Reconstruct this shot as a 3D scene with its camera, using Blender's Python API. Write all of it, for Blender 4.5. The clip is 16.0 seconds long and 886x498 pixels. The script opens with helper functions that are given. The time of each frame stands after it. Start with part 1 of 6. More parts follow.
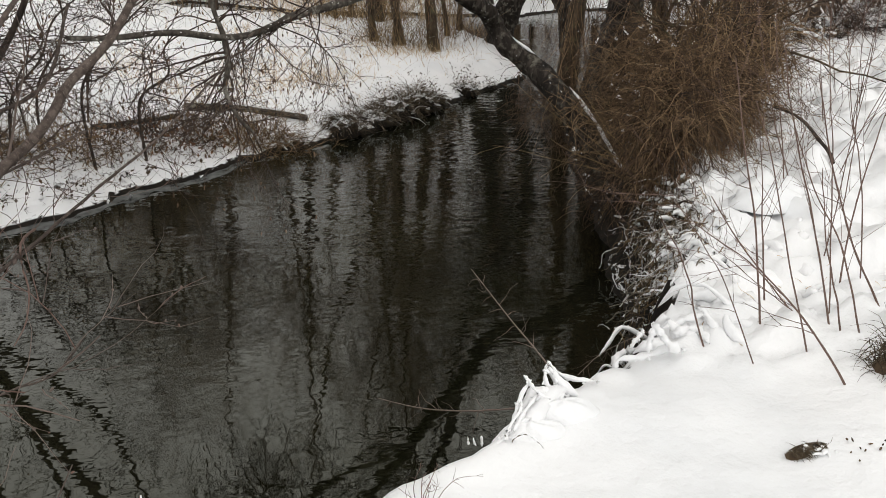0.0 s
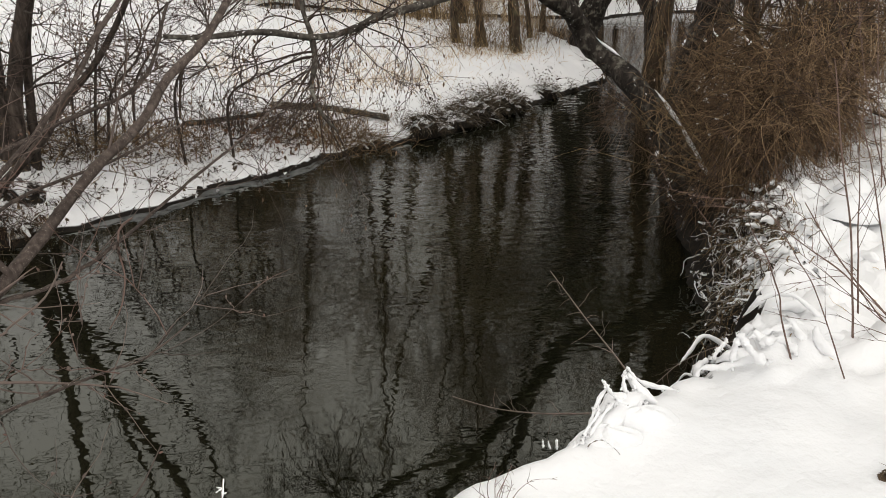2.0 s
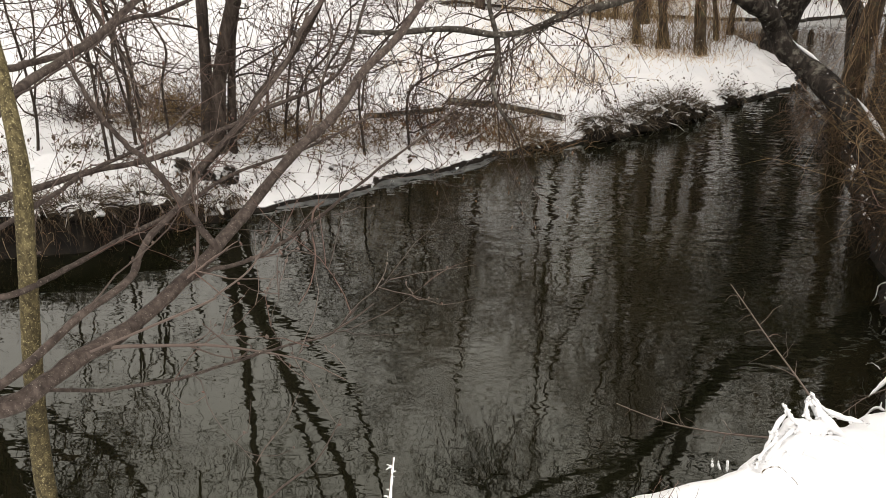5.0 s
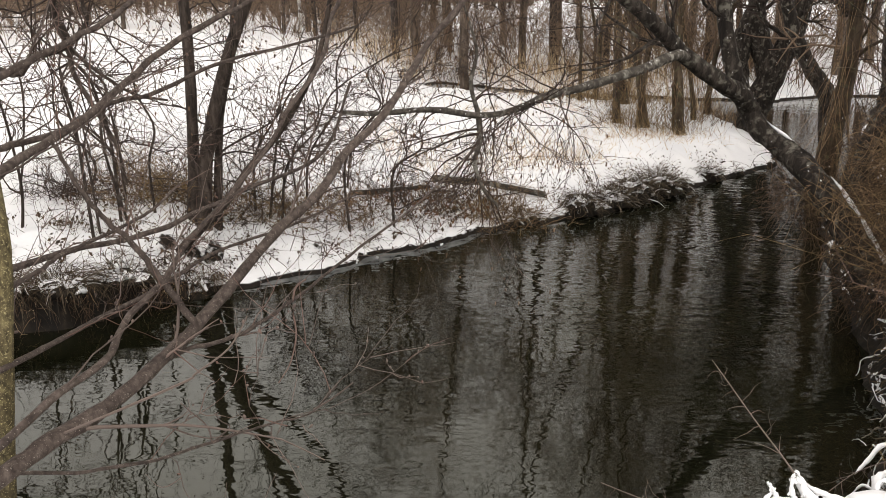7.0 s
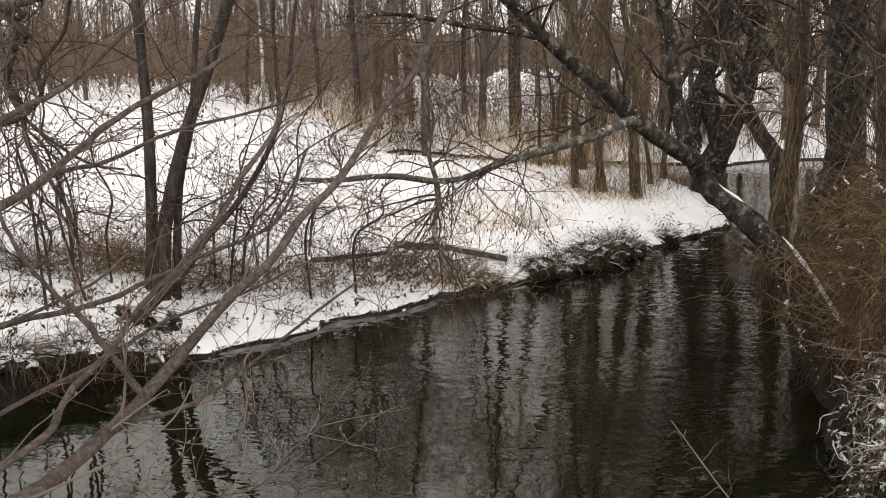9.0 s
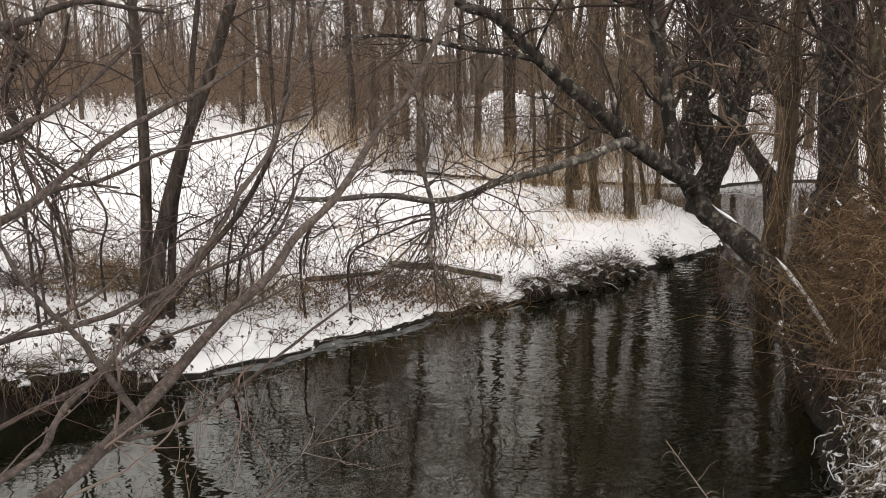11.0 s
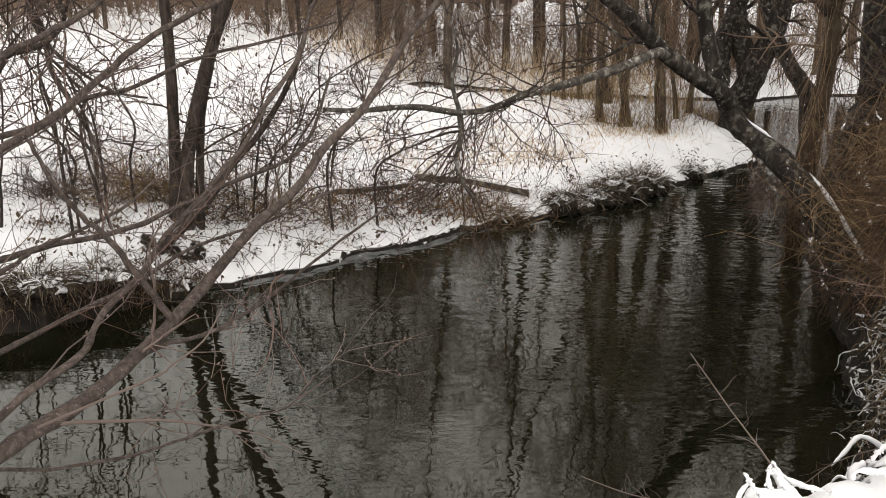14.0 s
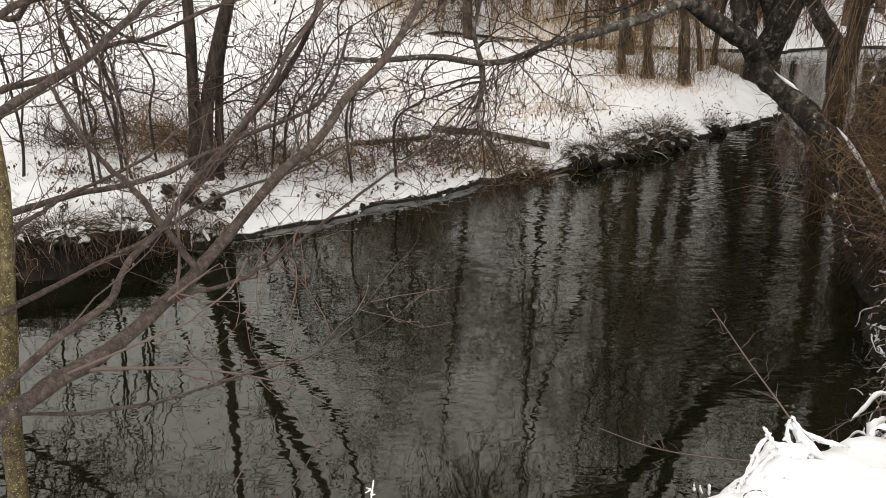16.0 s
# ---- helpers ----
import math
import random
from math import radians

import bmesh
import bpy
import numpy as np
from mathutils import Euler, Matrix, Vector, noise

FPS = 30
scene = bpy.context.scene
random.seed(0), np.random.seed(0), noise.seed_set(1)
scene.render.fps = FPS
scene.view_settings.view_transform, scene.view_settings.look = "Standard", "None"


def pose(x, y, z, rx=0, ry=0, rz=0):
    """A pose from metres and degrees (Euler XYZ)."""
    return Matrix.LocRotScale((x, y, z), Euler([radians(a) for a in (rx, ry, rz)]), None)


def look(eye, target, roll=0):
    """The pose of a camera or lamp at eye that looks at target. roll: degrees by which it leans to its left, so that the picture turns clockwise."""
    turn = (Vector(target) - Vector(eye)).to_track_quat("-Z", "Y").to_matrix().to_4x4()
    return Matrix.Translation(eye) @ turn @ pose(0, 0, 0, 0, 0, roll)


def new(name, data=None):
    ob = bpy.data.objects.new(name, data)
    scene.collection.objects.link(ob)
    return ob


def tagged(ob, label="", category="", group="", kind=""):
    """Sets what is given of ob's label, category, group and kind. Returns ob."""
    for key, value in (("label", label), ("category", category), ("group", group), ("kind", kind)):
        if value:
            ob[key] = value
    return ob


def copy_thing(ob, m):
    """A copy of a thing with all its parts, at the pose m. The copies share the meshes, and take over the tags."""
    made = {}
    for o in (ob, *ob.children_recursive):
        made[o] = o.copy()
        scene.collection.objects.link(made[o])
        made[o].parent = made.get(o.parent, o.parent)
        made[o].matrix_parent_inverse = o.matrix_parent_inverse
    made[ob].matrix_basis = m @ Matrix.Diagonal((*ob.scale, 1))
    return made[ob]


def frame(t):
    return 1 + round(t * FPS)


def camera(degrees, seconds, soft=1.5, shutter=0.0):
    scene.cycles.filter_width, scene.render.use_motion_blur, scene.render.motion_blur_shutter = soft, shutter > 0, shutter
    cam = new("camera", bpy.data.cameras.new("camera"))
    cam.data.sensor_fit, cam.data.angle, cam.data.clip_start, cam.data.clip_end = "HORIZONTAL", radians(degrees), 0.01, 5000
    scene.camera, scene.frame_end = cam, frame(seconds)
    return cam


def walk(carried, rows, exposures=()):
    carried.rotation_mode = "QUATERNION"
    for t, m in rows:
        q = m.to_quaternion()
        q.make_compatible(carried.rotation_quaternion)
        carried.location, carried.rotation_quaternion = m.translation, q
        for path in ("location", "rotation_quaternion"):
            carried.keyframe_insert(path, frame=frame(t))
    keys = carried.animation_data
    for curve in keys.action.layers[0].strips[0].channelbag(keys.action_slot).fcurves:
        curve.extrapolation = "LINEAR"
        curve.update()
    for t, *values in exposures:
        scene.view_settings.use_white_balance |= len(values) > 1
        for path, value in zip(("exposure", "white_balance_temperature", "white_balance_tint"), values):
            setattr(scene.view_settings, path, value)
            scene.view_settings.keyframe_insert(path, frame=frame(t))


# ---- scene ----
cam = camera(58.45, 16.0, soft=0.88)
PATH = [
    (0, (0.018, 0.017, 2.520), (0.4255, 1.8075, 1.7265), 1.14),
    (0.5, (0.019, 0.020, 2.515), (0.3939, 1.8165, 1.7204), 0.94),
    (1, (0.010, 0.017, 2.516), (0.3429, 1.8170, 1.7111), 0.74),
    (1.5, (0.007, 0.017, 2.513), (0.2932, 1.8264, 1.7118), 0.59),
    (2, (0.001, 0.018, 2.510), (0.2222, 1.8412, 1.7189), 0.49),
    (2.5, (-0.015, 0.025, 2.498), (0.0823, 1.8476, 1.6799), 0.16),
    (3, (-0.040, 0.018, 2.499), (-0.0762, 1.8224, 1.6368), -0.43),
    (3.5, (-0.051, 0.020, 2.498), (-0.1719, 1.8111, 1.6171), -0.65),
    (4, (-0.057, 0.024, 2.492), (-0.2197, 1.8188, 1.6249), -0.43),
    (4.2, (-0.059, 0.021, 2.494), (-0.2365, 1.8195, 1.6378), -0.39),
    (6.3, (-0.039, 0.006, 2.512), (-0.2145, 1.8827, 1.8427), -0.35),
    (6.5, (-0.039, 0.004, 2.513), (-0.1988, 1.8884, 1.8588), -0.22),
    (7, (-0.036, -0.001, 2.516), (-0.1860, 1.8964, 1.9005), -0.08),
    (7.5, (-0.039, -0.002, 2.514), (-0.1813, 1.9098, 1.9417), -0.12),
    (8, (-0.015, 0.007, 2.507), (-0.1479, 1.9309, 1.9763), -0.28),
    (8.5, (-0.009, 0.002, 2.508), (-0.1184, 1.9384, 2.0169), -0.35),
    (9, (0.001, 0.000, 2.510), (-0.0646, 1.9471, 2.0543), -0.32),
    (9.2, (-0.007, 0.010, 2.508), (-0.0509, 1.9601, 2.0635), -0.21),
    (11.3, (0.001, -0.018, 2.509), (-0.0567, 1.9398, 2.1029), 0.04),
    (11.5, (-0.016, -0.022, 2.527), (-0.0812, 1.9326, 2.1071), 0.10),
    (12, (0.001, -0.018, 2.513), (-0.0880, 1.9269, 2.0509), -0.09),
    (12.5, (0.003, -0.017, 2.508), (-0.0913, 1.9168, 2.0029), -0.18),
    (13, (0.006, -0.005, 2.494), (-0.0930, 1.9171, 1.9467), -0.24),
    (13.5, (0.005, -0.003, 2.488), (-0.1021, 1.9073, 1.9019), -0.14),
    (14, (-0.011, -0.009, 2.498), (-0.1253, 1.8917, 1.8835), -0.01),
    (14.5, (-0.007, -0.010, 2.501), (-0.1365, 1.8836, 1.8646), 0.11),
    (15, (-0.032, -0.031, 2.514), (-0.1899, 1.8484, 1.8421), 0.31),
    (15.5, (-0.019, -0.026, 2.501), (-0.1929, 1.8406, 1.7988), 0.17),
    (16, (-0.029, -0.004, 2.494), (-0.1830, 1.8549, 1.7664), 0.07),
]
EXPOSURES = [(0, 0.06, 6480, 10), (3.0, 0.17, 6750, 11), (4.2, 0.35, 6850, 12), (7, 0.46, 6700, 13), (11.5, 0.48, 6600, 13), (16, 0.38, 6650, 12)]
walk(cam, [(t, look(eye, target, roll)) for t, eye, target, roll in PATH], EXPOSURES)

# ---- light: an overcast winter sky with a weak wide sun behind the clouds ----
SUN_ELEV, SUN_TURN = radians(32), radians(200)
world = bpy.data.worlds.new("overcast_sky")
scene.world = world
world.use_nodes = True
wn, wl = world.node_tree.nodes, world.node_tree.links
wn.clear()
sky = wn.new("ShaderNodeTexSky")
sky.sky_type, sky.sun_disc = "NISHITA", False
sky.sun_elevation, sky.sun_rotation = SUN_ELEV, SUN_TURN
sky.air_density, sky.dust_density, sky.ozone_density = 1.0, 4.0, 1.0
grey = wn.new("ShaderNodeHueSaturation")
grey.inputs["Saturation"].default_value = 0.12
cloud = wn.new("ShaderNodeMix")
cloud.data_type = "RGBA"
cloud.inputs["Factor"].default_value = 0.8
# under cloud the sky is somewhat brighter overhead than at the horizon
where = wn.new("ShaderNodeTexCoord")
up = wn.new("ShaderNodeSeparateXYZ")
wl.new(where.outputs["Generated"], up.inputs[0])
rise = wn.new("ShaderNodeValToRGB")
rise.color_ramp.elements[0].position, rise.color_ramp.elements[0].color = 0.0, (0.80, 0.792, 0.772, 1)
rise.color_ramp.elements[1].position, rise.color_ramp.elements[1].color = 1.0, (0.985, 0.965, 0.915, 1)
wl.new(up.outputs["Z"], rise.inputs["Fac"])
bright = wn.new("ShaderNodeVectorMath")
bright.operation = "SCALE"
bright.inputs["Scale"].default_value = 14.5
wl.new(rise.outputs[0], bright.inputs[0])
wl.new(bright.outputs[0], cloud.inputs[7])
back = wn.new("ShaderNodeBackground")
back.inputs["Strength"].default_value = 0.10
wout = wn.new("ShaderNodeOutputWorld")
wl.new(sky.outputs[0], grey.inputs["Color"])
wl.new(grey.outputs[0], cloud.inputs[6])
wl.new(cloud.outputs[2], back.inputs["Color"])
wl.new(back.outputs[0], wout.inputs["Surface"])

sun_data = bpy.data.lights.new("sun", "SUN")
sun_data.energy, sun_data.angle, sun_data.color = 0.5, radians(35), (1.0, 0.97, 0.93)
sun = new("sun", sun_data)
sun.matrix_world = look((0, 0, 40), (40 * math.sin(SUN_TURN), -40 * math.cos(SUN_TURN), 40 - 50 * math.tan(SUN_ELEV)))

# ---- materials ----


def material(name):
    mat = bpy.data.materials.new(name)
    mat.use_nodes = True
    nt = mat.node_tree
    return mat, nt.nodes, nt.links, nt.nodes["Principled BSDF"]


def noise_node(nodes, links, vector, scale, detail=4.0, rough=0.55):
    tex = nodes.new("ShaderNodeTexNoise")
    tex.inputs["Scale"].default_value = scale
    tex.inputs["Detail"].default_value = detail
    tex.inputs["Roughness"].default_value = rough
    links.new(vector, tex.inputs["Vector"])
    return tex


def ramp_node(nodes, links, fac, stops):
    ramp = nodes.new("ShaderNodeValToRGB")
    while len(ramp.color_ramp.elements) < len(stops):
        ramp.color_ramp.elements.new(0.5)
    for el, (pos, col) in zip(ramp.color_ramp.elements, stops):
        el.position, el.color = pos, (*col, 1)
    links.new(fac, ramp.inputs["Fac"])
    return ramp


def math_node(nodes, links, op, a, b):
    m = nodes.new("ShaderNodeMath")
    m.operation = op
    for slot, v in ((0, a), (1, b)):
        if isinstance(v, (int, float)):
            m.inputs[slot].default_value = v
        else:
            links.new(v, m.inputs[slot])
    return m.outputs[0]


def mix_node(nodes, links, fac, a, b):
    m = nodes.new("ShaderNodeMix")
    m.data_type = "RGBA"
    links.new(fac, m.inputs["Factor"])
    for slot, v in ((6, a), (7, b)):
        if isinstance(v, tuple):
            m.inputs[slot].default_value = (*v, 1)
        else:
            links.new(v, m.inputs[slot])
    return m.outputs[2]


def bump_node(nodes, links, height, strength, distance, normal=None):
    b = nodes.new("ShaderNodeBump")
    b.inputs["Strength"].default_value = strength
    b.inputs["Distance"].default_value = distance
    links.new(height, b.inputs["Height"])
    if normal is not None:
        links.new(normal, b.inputs["Normal"])
    return b.outputs[0]


def bark_material(name, dark, mid, light, grain=30.0, lichen=None, stretch=0.25, relief=0.006, patch=14.0, cover=0.54):
    mat, nodes, links, bsdf = material(name)
    pos = nodes.new("ShaderNodeTexCoord").outputs["Object"]
    squash = nodes.new("ShaderNodeMapping")
    squash.inputs["Scale"].default_value = (1, 1, stretch)
    links.new(pos, squash.inputs["Vector"])
    fine = noise_node(nodes, links, squash.outputs[0], grain, 5)
    broad = noise_node(nodes, links, pos, 2.3, 3)
    tone = math_node(nodes, links, "ADD", math_node(nodes, links, "MULTIPLY", fine.outputs["Fac"], 0.65), math_node(nodes, links, "MULTIPLY", broad.outputs["Fac"], 0.35))
    col = ramp_node(nodes, links, tone, [(0.36, dark), (0.5, mid), (0.64, light)]).outputs[0]
    if lichen:
        spot = noise_node(nodes, links, pos, patch, 4)
        mask = ramp_node(nodes, links, spot.outputs["Fac"], [(cover, (0, 0, 0)), (cover + 0.12, (0.8, 0.8, 0.8))]).outputs[0]
        col = mix_node(nodes, links, mask, col, lichen)
    links.new(col, bsdf.inputs["Base Color"])
    bsdf.inputs["Roughness"].default_value = 0.85
    bsdf.inputs["Specular IOR Level"].default_value = 0.25
    links.new(bump_node(nodes, links, fine.outputs["Fac"], 0.8, relief), bsdf.inputs["Normal"])
    return mat


def snow_nodes(nodes, links, pos):
    broad = noise_node(nodes, links, pos, 1.1, 3)
    fine = noise_node(nodes, links, pos, 55, 3)
    lumps = noise_node(nodes, links, pos, 7, 4)
    col = ramp_node(nodes, links, broad.outputs["Fac"], [(0.35, (0.75, 0.76, 0.775)), (0.65, (0.83, 0.83, 0.835))]).outputs[0]
    n1 = bump_node(nodes, links, lumps.outputs["Fac"], 0.6, 0.035)
    n2 = bump_node(nodes, links, fine.outputs["Fac"], 0.35, 0.004, n1)
    return col, n2


def make_snow(name):
    mat, nodes, links, bsdf = material(name)
    pos = nodes.new("ShaderNodeNewGeometry").outputs["Position"]
    col, nor = snow_nodes(nodes, links, pos)
    links.new(col, bsdf.inputs["Base Color"])
    links.new(nor, bsdf.inputs["Normal"])
    bsdf.inputs["Roughness"].default_value = 0.7
    bsdf.inputs["Specular IOR Level"].default_value = 0.2
    return mat


def make_ground():
    """Snow that thins out to dark wet soil where the bank is steep or meets the water."""
    mat, nodes, links, bsdf = material("snowy_ground")
    geo = nodes.new("ShaderNodeNewGeometry")
    pos = geo.outputs["Position"]
    snow_col, nor = snow_nodes(nodes, links, pos)
    rough = noise_node(nodes, links, pos, 9, 5)
    patch = noise_node(nodes, links, pos, 2.0, 3)
    sep = nodes.new("ShaderNodeSeparateXYZ")
    links.new(geo.outputs["True Normal"], sep.inputs[0])
    place = nodes.new("ShaderNodeSeparateXYZ")
    links.new(pos, place.inputs[0])
    steep = math_node(nodes, links, "SUBTRACT", 0.78, sep.outputs["Z"])
    steep = math_node(nodes, links, "MULTIPLY", steep, 2.2)
    steep = math_node(nodes, links, "ADD", steep, math_node(nodes, links, "MULTIPLY", math_node(nodes, links, "SUBTRACT", rough.outputs["Fac"], 0.5), 1.6))
    steep = math_node(nodes, links, "SUBTRACT", steep, math_node(nodes, links, "MULTIPLY", math_node(nodes, links, "MAXIMUM", math_node(nodes, links, "SUBTRACT", place.outputs["Z"], 0.72), 0.0), 5.0))
    wet = math_node(nodes, links, "MULTIPLY", math_node(nodes, links, "SUBTRACT", 0.05, place.outputs["Z"]), 22.0)
    wet = math_node(nodes, links, "ADD", wet, math_node(nodes, links, "MULTIPLY", math_node(nodes, links, "SUBTRACT", patch.outputs["Fac"], 0.5), 1.2))
    bare = math_node(nodes, links, "MAXIMUM", steep, wet)
    mask = ramp_node(nodes, links, bare, [(0.10, (0, 0, 0)), (0.30, (1, 1, 1))]).outputs[0]
    soil = ramp_node(nodes, links, rough.outputs["Fac"], [(0.35, (0.004, 0.003, 0.002)), (0.55, (0.011, 0.008, 0.005)), (0.75, (0.034, 0.025, 0.016))]).outputs[0]
    links.new(mix_node(nodes, links, mask, snow_col, soil), bsdf.inputs["Base Color"])
    links.new(nor, bsdf.inputs["Normal"])
    bsdf.inputs["Roughness"].default_value = 0.75
    bsdf.inputs["Specular IOR Level"].default_value = 0.2
    return mat


def make_water():
    """Peat-brown stream water: a dark body under a rippled mirror."""
    mat, nodes, links, bsdf = material("stream_water")
    pos = nodes.new("ShaderNodeNewGeometry").outputs["Position"]
    turn = nodes.new("ShaderNodeMapping")
    turn.inputs["Rotation"].default_value = (0, 0, radians(-12))
    turn.inputs["Scale"].default_value = (0.66, 1.3, 1)
    links.new(pos, turn.inputs["Vector"])
    small = noise_node(nodes, links, turn.outputs[0], 7.4, 2.0, 0.5)
    swell = noise_node(nodes, links, turn.outputs[0], 3.2, 1.5, 0.45)
    broad = noise_node(nodes, links, pos, 1.3, 2)
    calm = noise_node(nodes, links, turn.outputs[0], 0.55, 3)
    n1 = bump_node(nodes, links, broad.outputs["Fac"], 0.08, 0.02)
    n1 = bump_node(nodes, links, swell.outputs["Fac"], 0.14, 0.009, n1)
    strength = ramp_node(nodes, links, calm.outputs["Fac"], [(0.36, (0.22, 0.22, 0.22)), (0.50, (0.6, 0.6, 0.6)), (0.64, (1.3, 1.3, 1.3))]).outputs[0]
    place = nodes.new("ShaderNodeSeparateXYZ")
    links.new(pos, place.inputs[0])
    # the current runs livelier upstream and slackens in the pool
    run = nodes.new("ShaderNodeMapRange")
    run.inputs["From Min"].default_value, run.inputs["From Max"].default_value = 2.8, 8.5
    run.inputs["To Min"].default_value, run.inputs["To Max"].default_value = 0.5, 2.5
    links.new(place.outputs["Y"], run.inputs["Value"])
    strength = math_node(nodes, links, "MULTIPLY", strength, run.outputs[0])
    height = math_node(nodes, links, "MULTIPLY", small.outputs["Fac"], strength)
    n2 = bump_node(nodes, links, height, 0.50, 0.0058, n1)
    links.new(n2, bsdf.inputs["Normal"])
    murk = noise_node(nodes, links, pos, 0.9, 4)
    links.new(ramp_node(nodes, links, murk.outputs["Fac"], [(0.35, (0.0038, 0.0042, 0.002)), (0.65, (0.0092, 0.0093, 0.0045))]).outputs[0], bsdf.inputs["Base Color"])
    bsdf.inputs["Roughness"].default_value = 0.015
    bsdf.inputs["IOR"].default_value = 1.67
    bsdf.inputs["Specular Tint"].default_value = (0.955, 0.975, 0.84, 1)
    return mat


def fibre_material(name, colours, rough=0.8):
    """Stems and blades that differ from piece to piece within one mesh."""
    mat, nodes, links, bsdf = material(name)
    geo = nodes.new("ShaderNodeNewGeometry")
    wear = noise_node(nodes, links, geo.outputs["Position"], 18, 3)
    tone = math_node(nodes, links, "ADD", math_node(nodes, links, "MULTIPLY", geo.outputs["Random Per Island"], 0.7), math_node(nodes, links, "MULTIPLY", wear.outputs["Fac"], 0.3))
    n = len(colours)
    links.new(ramp_node(nodes, links, tone, [((i + 0.3) / n, c) for i, c in enumerate(colours)]).outputs[0], bsdf.inputs["Base Color"])
    bsdf.inputs["Roughness"].default_value = rough
    bsdf.inputs["Specular IOR Level"].default_value = 0.25
    return mat


SNOW = make_snow("fresh_snow")
GROUND = make_ground()
WATER = make_water()
BARK_NEAR = bark_material("grey_alder_bark", (0.026, 0.019, 0.016), (0.058, 0.044, 0.037), (0.108, 0.085, 0.073), 60, (0.40, 0.36, 0.31), 0.7, 0.003, 240.0, 0.62)
BARK_MOSS = bark_material("green_algae_bark", (0.022, 0.018, 0.009), (0.070, 0.056, 0.027), (0.15, 0.125, 0.062), 90, (0.40, 0.35, 0.19), 0.5, 0.004, 210.0, 0.57)
BARK_ALDER = bark_material("dark_alder_bark", (0.012, 0.009, 0.007), (0.040, 0.030, 0.024), (0.085, 0.067, 0.055), 30, relief=0.014)
BARK_WILLOW = bark_material("black_willow_bark", (0.007, 0.005, 0.004), (0.019, 0.0145, 0.011), (0.060, 0.049, 0.040), 24, (0.15, 0.14, 0.115), 0.3, 0.025)
BARK_LICHEN = bark_material("lichened_bough_bark", (0.022, 0.018, 0.014), (0.06, 0.052, 0.043), (0.13, 0.118, 0.10), 28, (0.28, 0.27, 0.235), 1.0, 0.008)
BARK_TAN = bark_material("olive_willow_bark", (0.022, 0.015, 0.009), (0.060, 0.042, 0.027), (0.115, 0.085, 0.057), 20, (0.10, 0.092, 0.052), 0.15, 0.012)
BARK_WOODS = bark_material("brown_woodland_bark", (0.04, 0.03, 0.022), (0.095, 0.072, 0.055), (0.17, 0.135, 0.11), 10)
BARK_BIRCH = bark_material("white_birch_bark", (0.10, 0.09, 0.08), (0.55, 0.53, 0.50), (0.75, 0.73, 0.70), 6, stretch=2.5)
TWIG_NEAR = fibre_material("grey_brown_twigs", [(0.045, 0.034, 0.029), (0.09, 0.068, 0.058), (0.14, 0.108, 0.092), (0.11, 0.065, 0.052)])
TWIG_DARK = fibre_material("dark_alder_twigs", [(0.022, 0.015, 0.012), (0.042, 0.029, 0.022), (0.075, 0.052, 0.040)])
TWIG_WOODS = fibre_material("brown_woodland_twigs", [(0.10, 0.068, 0.048), (0.16, 0.112, 0.078), (0.22, 0.155, 0.105)])
SHOOT_BROWN = fibre_material("rusty_willow_shoots", [(0.024, 0.015, 0.008), (0.080, 0.050, 0.027), (0.175, 0.112, 0.062), (0.31, 0.215, 0.125)])
SHOOT_DEEP = fibre_material("dark_russet_shoots", [(0.012, 0.008, 0.005), (0.036, 0.022, 0.013), (0.08, 0.048, 0.028), (0.13, 0.082, 0.048)])
SHOOT_TAN = fibre_material("tan_willow_shoots", [(0.09, 0.06, 0.03), (0.17, 0.115, 0.055), (0.26, 0.18, 0.09)])
STALK_RED = fibre_material("reddish_dry_stalks", [(0.055, 0.035, 0.029), (0.11, 0.071, 0.058), (0.185, 0.125, 0.102)])
GRASS_TAN = fibre_material("bleached_dry_grass", [(0.24, 0.14, 0.07), (0.42, 0.29, 0.16), (0.58, 0.44, 0.27), (0.66, 0.56, 0.40)])
GRASS_DARK = fibre_material("dead_bank_grass", [(0.015, 0.011, 0.007), (0.04, 0.028, 0.016), (0.085, 0.06, 0.034), (0.14, 0.115, 0.08)])
LEAF_DARK = fibre_material("withered_dark_leaves", [(0.025, 0.02, 0.014), (0.06, 0.042, 0.026), (0.11, 0.07, 0.04)])
LEAF_RUST = fibre_material("rust_brown_leaves", [(0.10, 0.045, 0.022), (0.19, 0.09, 0.04), (0.24, 0.14, 0.08)])
TWIG_FAR = fibre_material("distant_grey_twigs", [(0.045, 0.034, 0.027), (0.075, 0.058, 0.047), (0.11, 0.085, 0.068)])
CATKIN = fibre_material("brown_catkins", [(0.045, 0.03, 0.02), (0.09, 0.055, 0.035), (0.14, 0.085, 0.05)])
RIME = fibre_material("snow_coated_stems", [(0.10, 0.08, 0.06), (0.28, 0.25, 0.21), (0.55, 0.54, 0.52), (0.78, 0.79, 0.80)])

# ---- mesh helpers ----


def value_noise(x, y, seed):
    """Smooth noise from -1 to 1 over arrays of places, one cell a unit."""
    table = np.random.RandomState(seed).uniform(-1, 1, (256, 256))
    xi, yi = np.floor(x).astype(int), np.floor(y).astype(int)
    u, v = x - xi, y - yi
    u, v = u * u * (3 - 2 * u), v * v * (3 - 2 * v)
    a, b = table[xi % 256, yi % 256], table[(xi + 1) % 256, yi % 256]
    c, d = table[xi % 256, (yi + 1) % 256], table[(xi + 1) % 256, (yi + 1) % 256]
    return (a * (1 - u) + b * u) * (1 - v) + (c * (1 - u) + d * u) * v


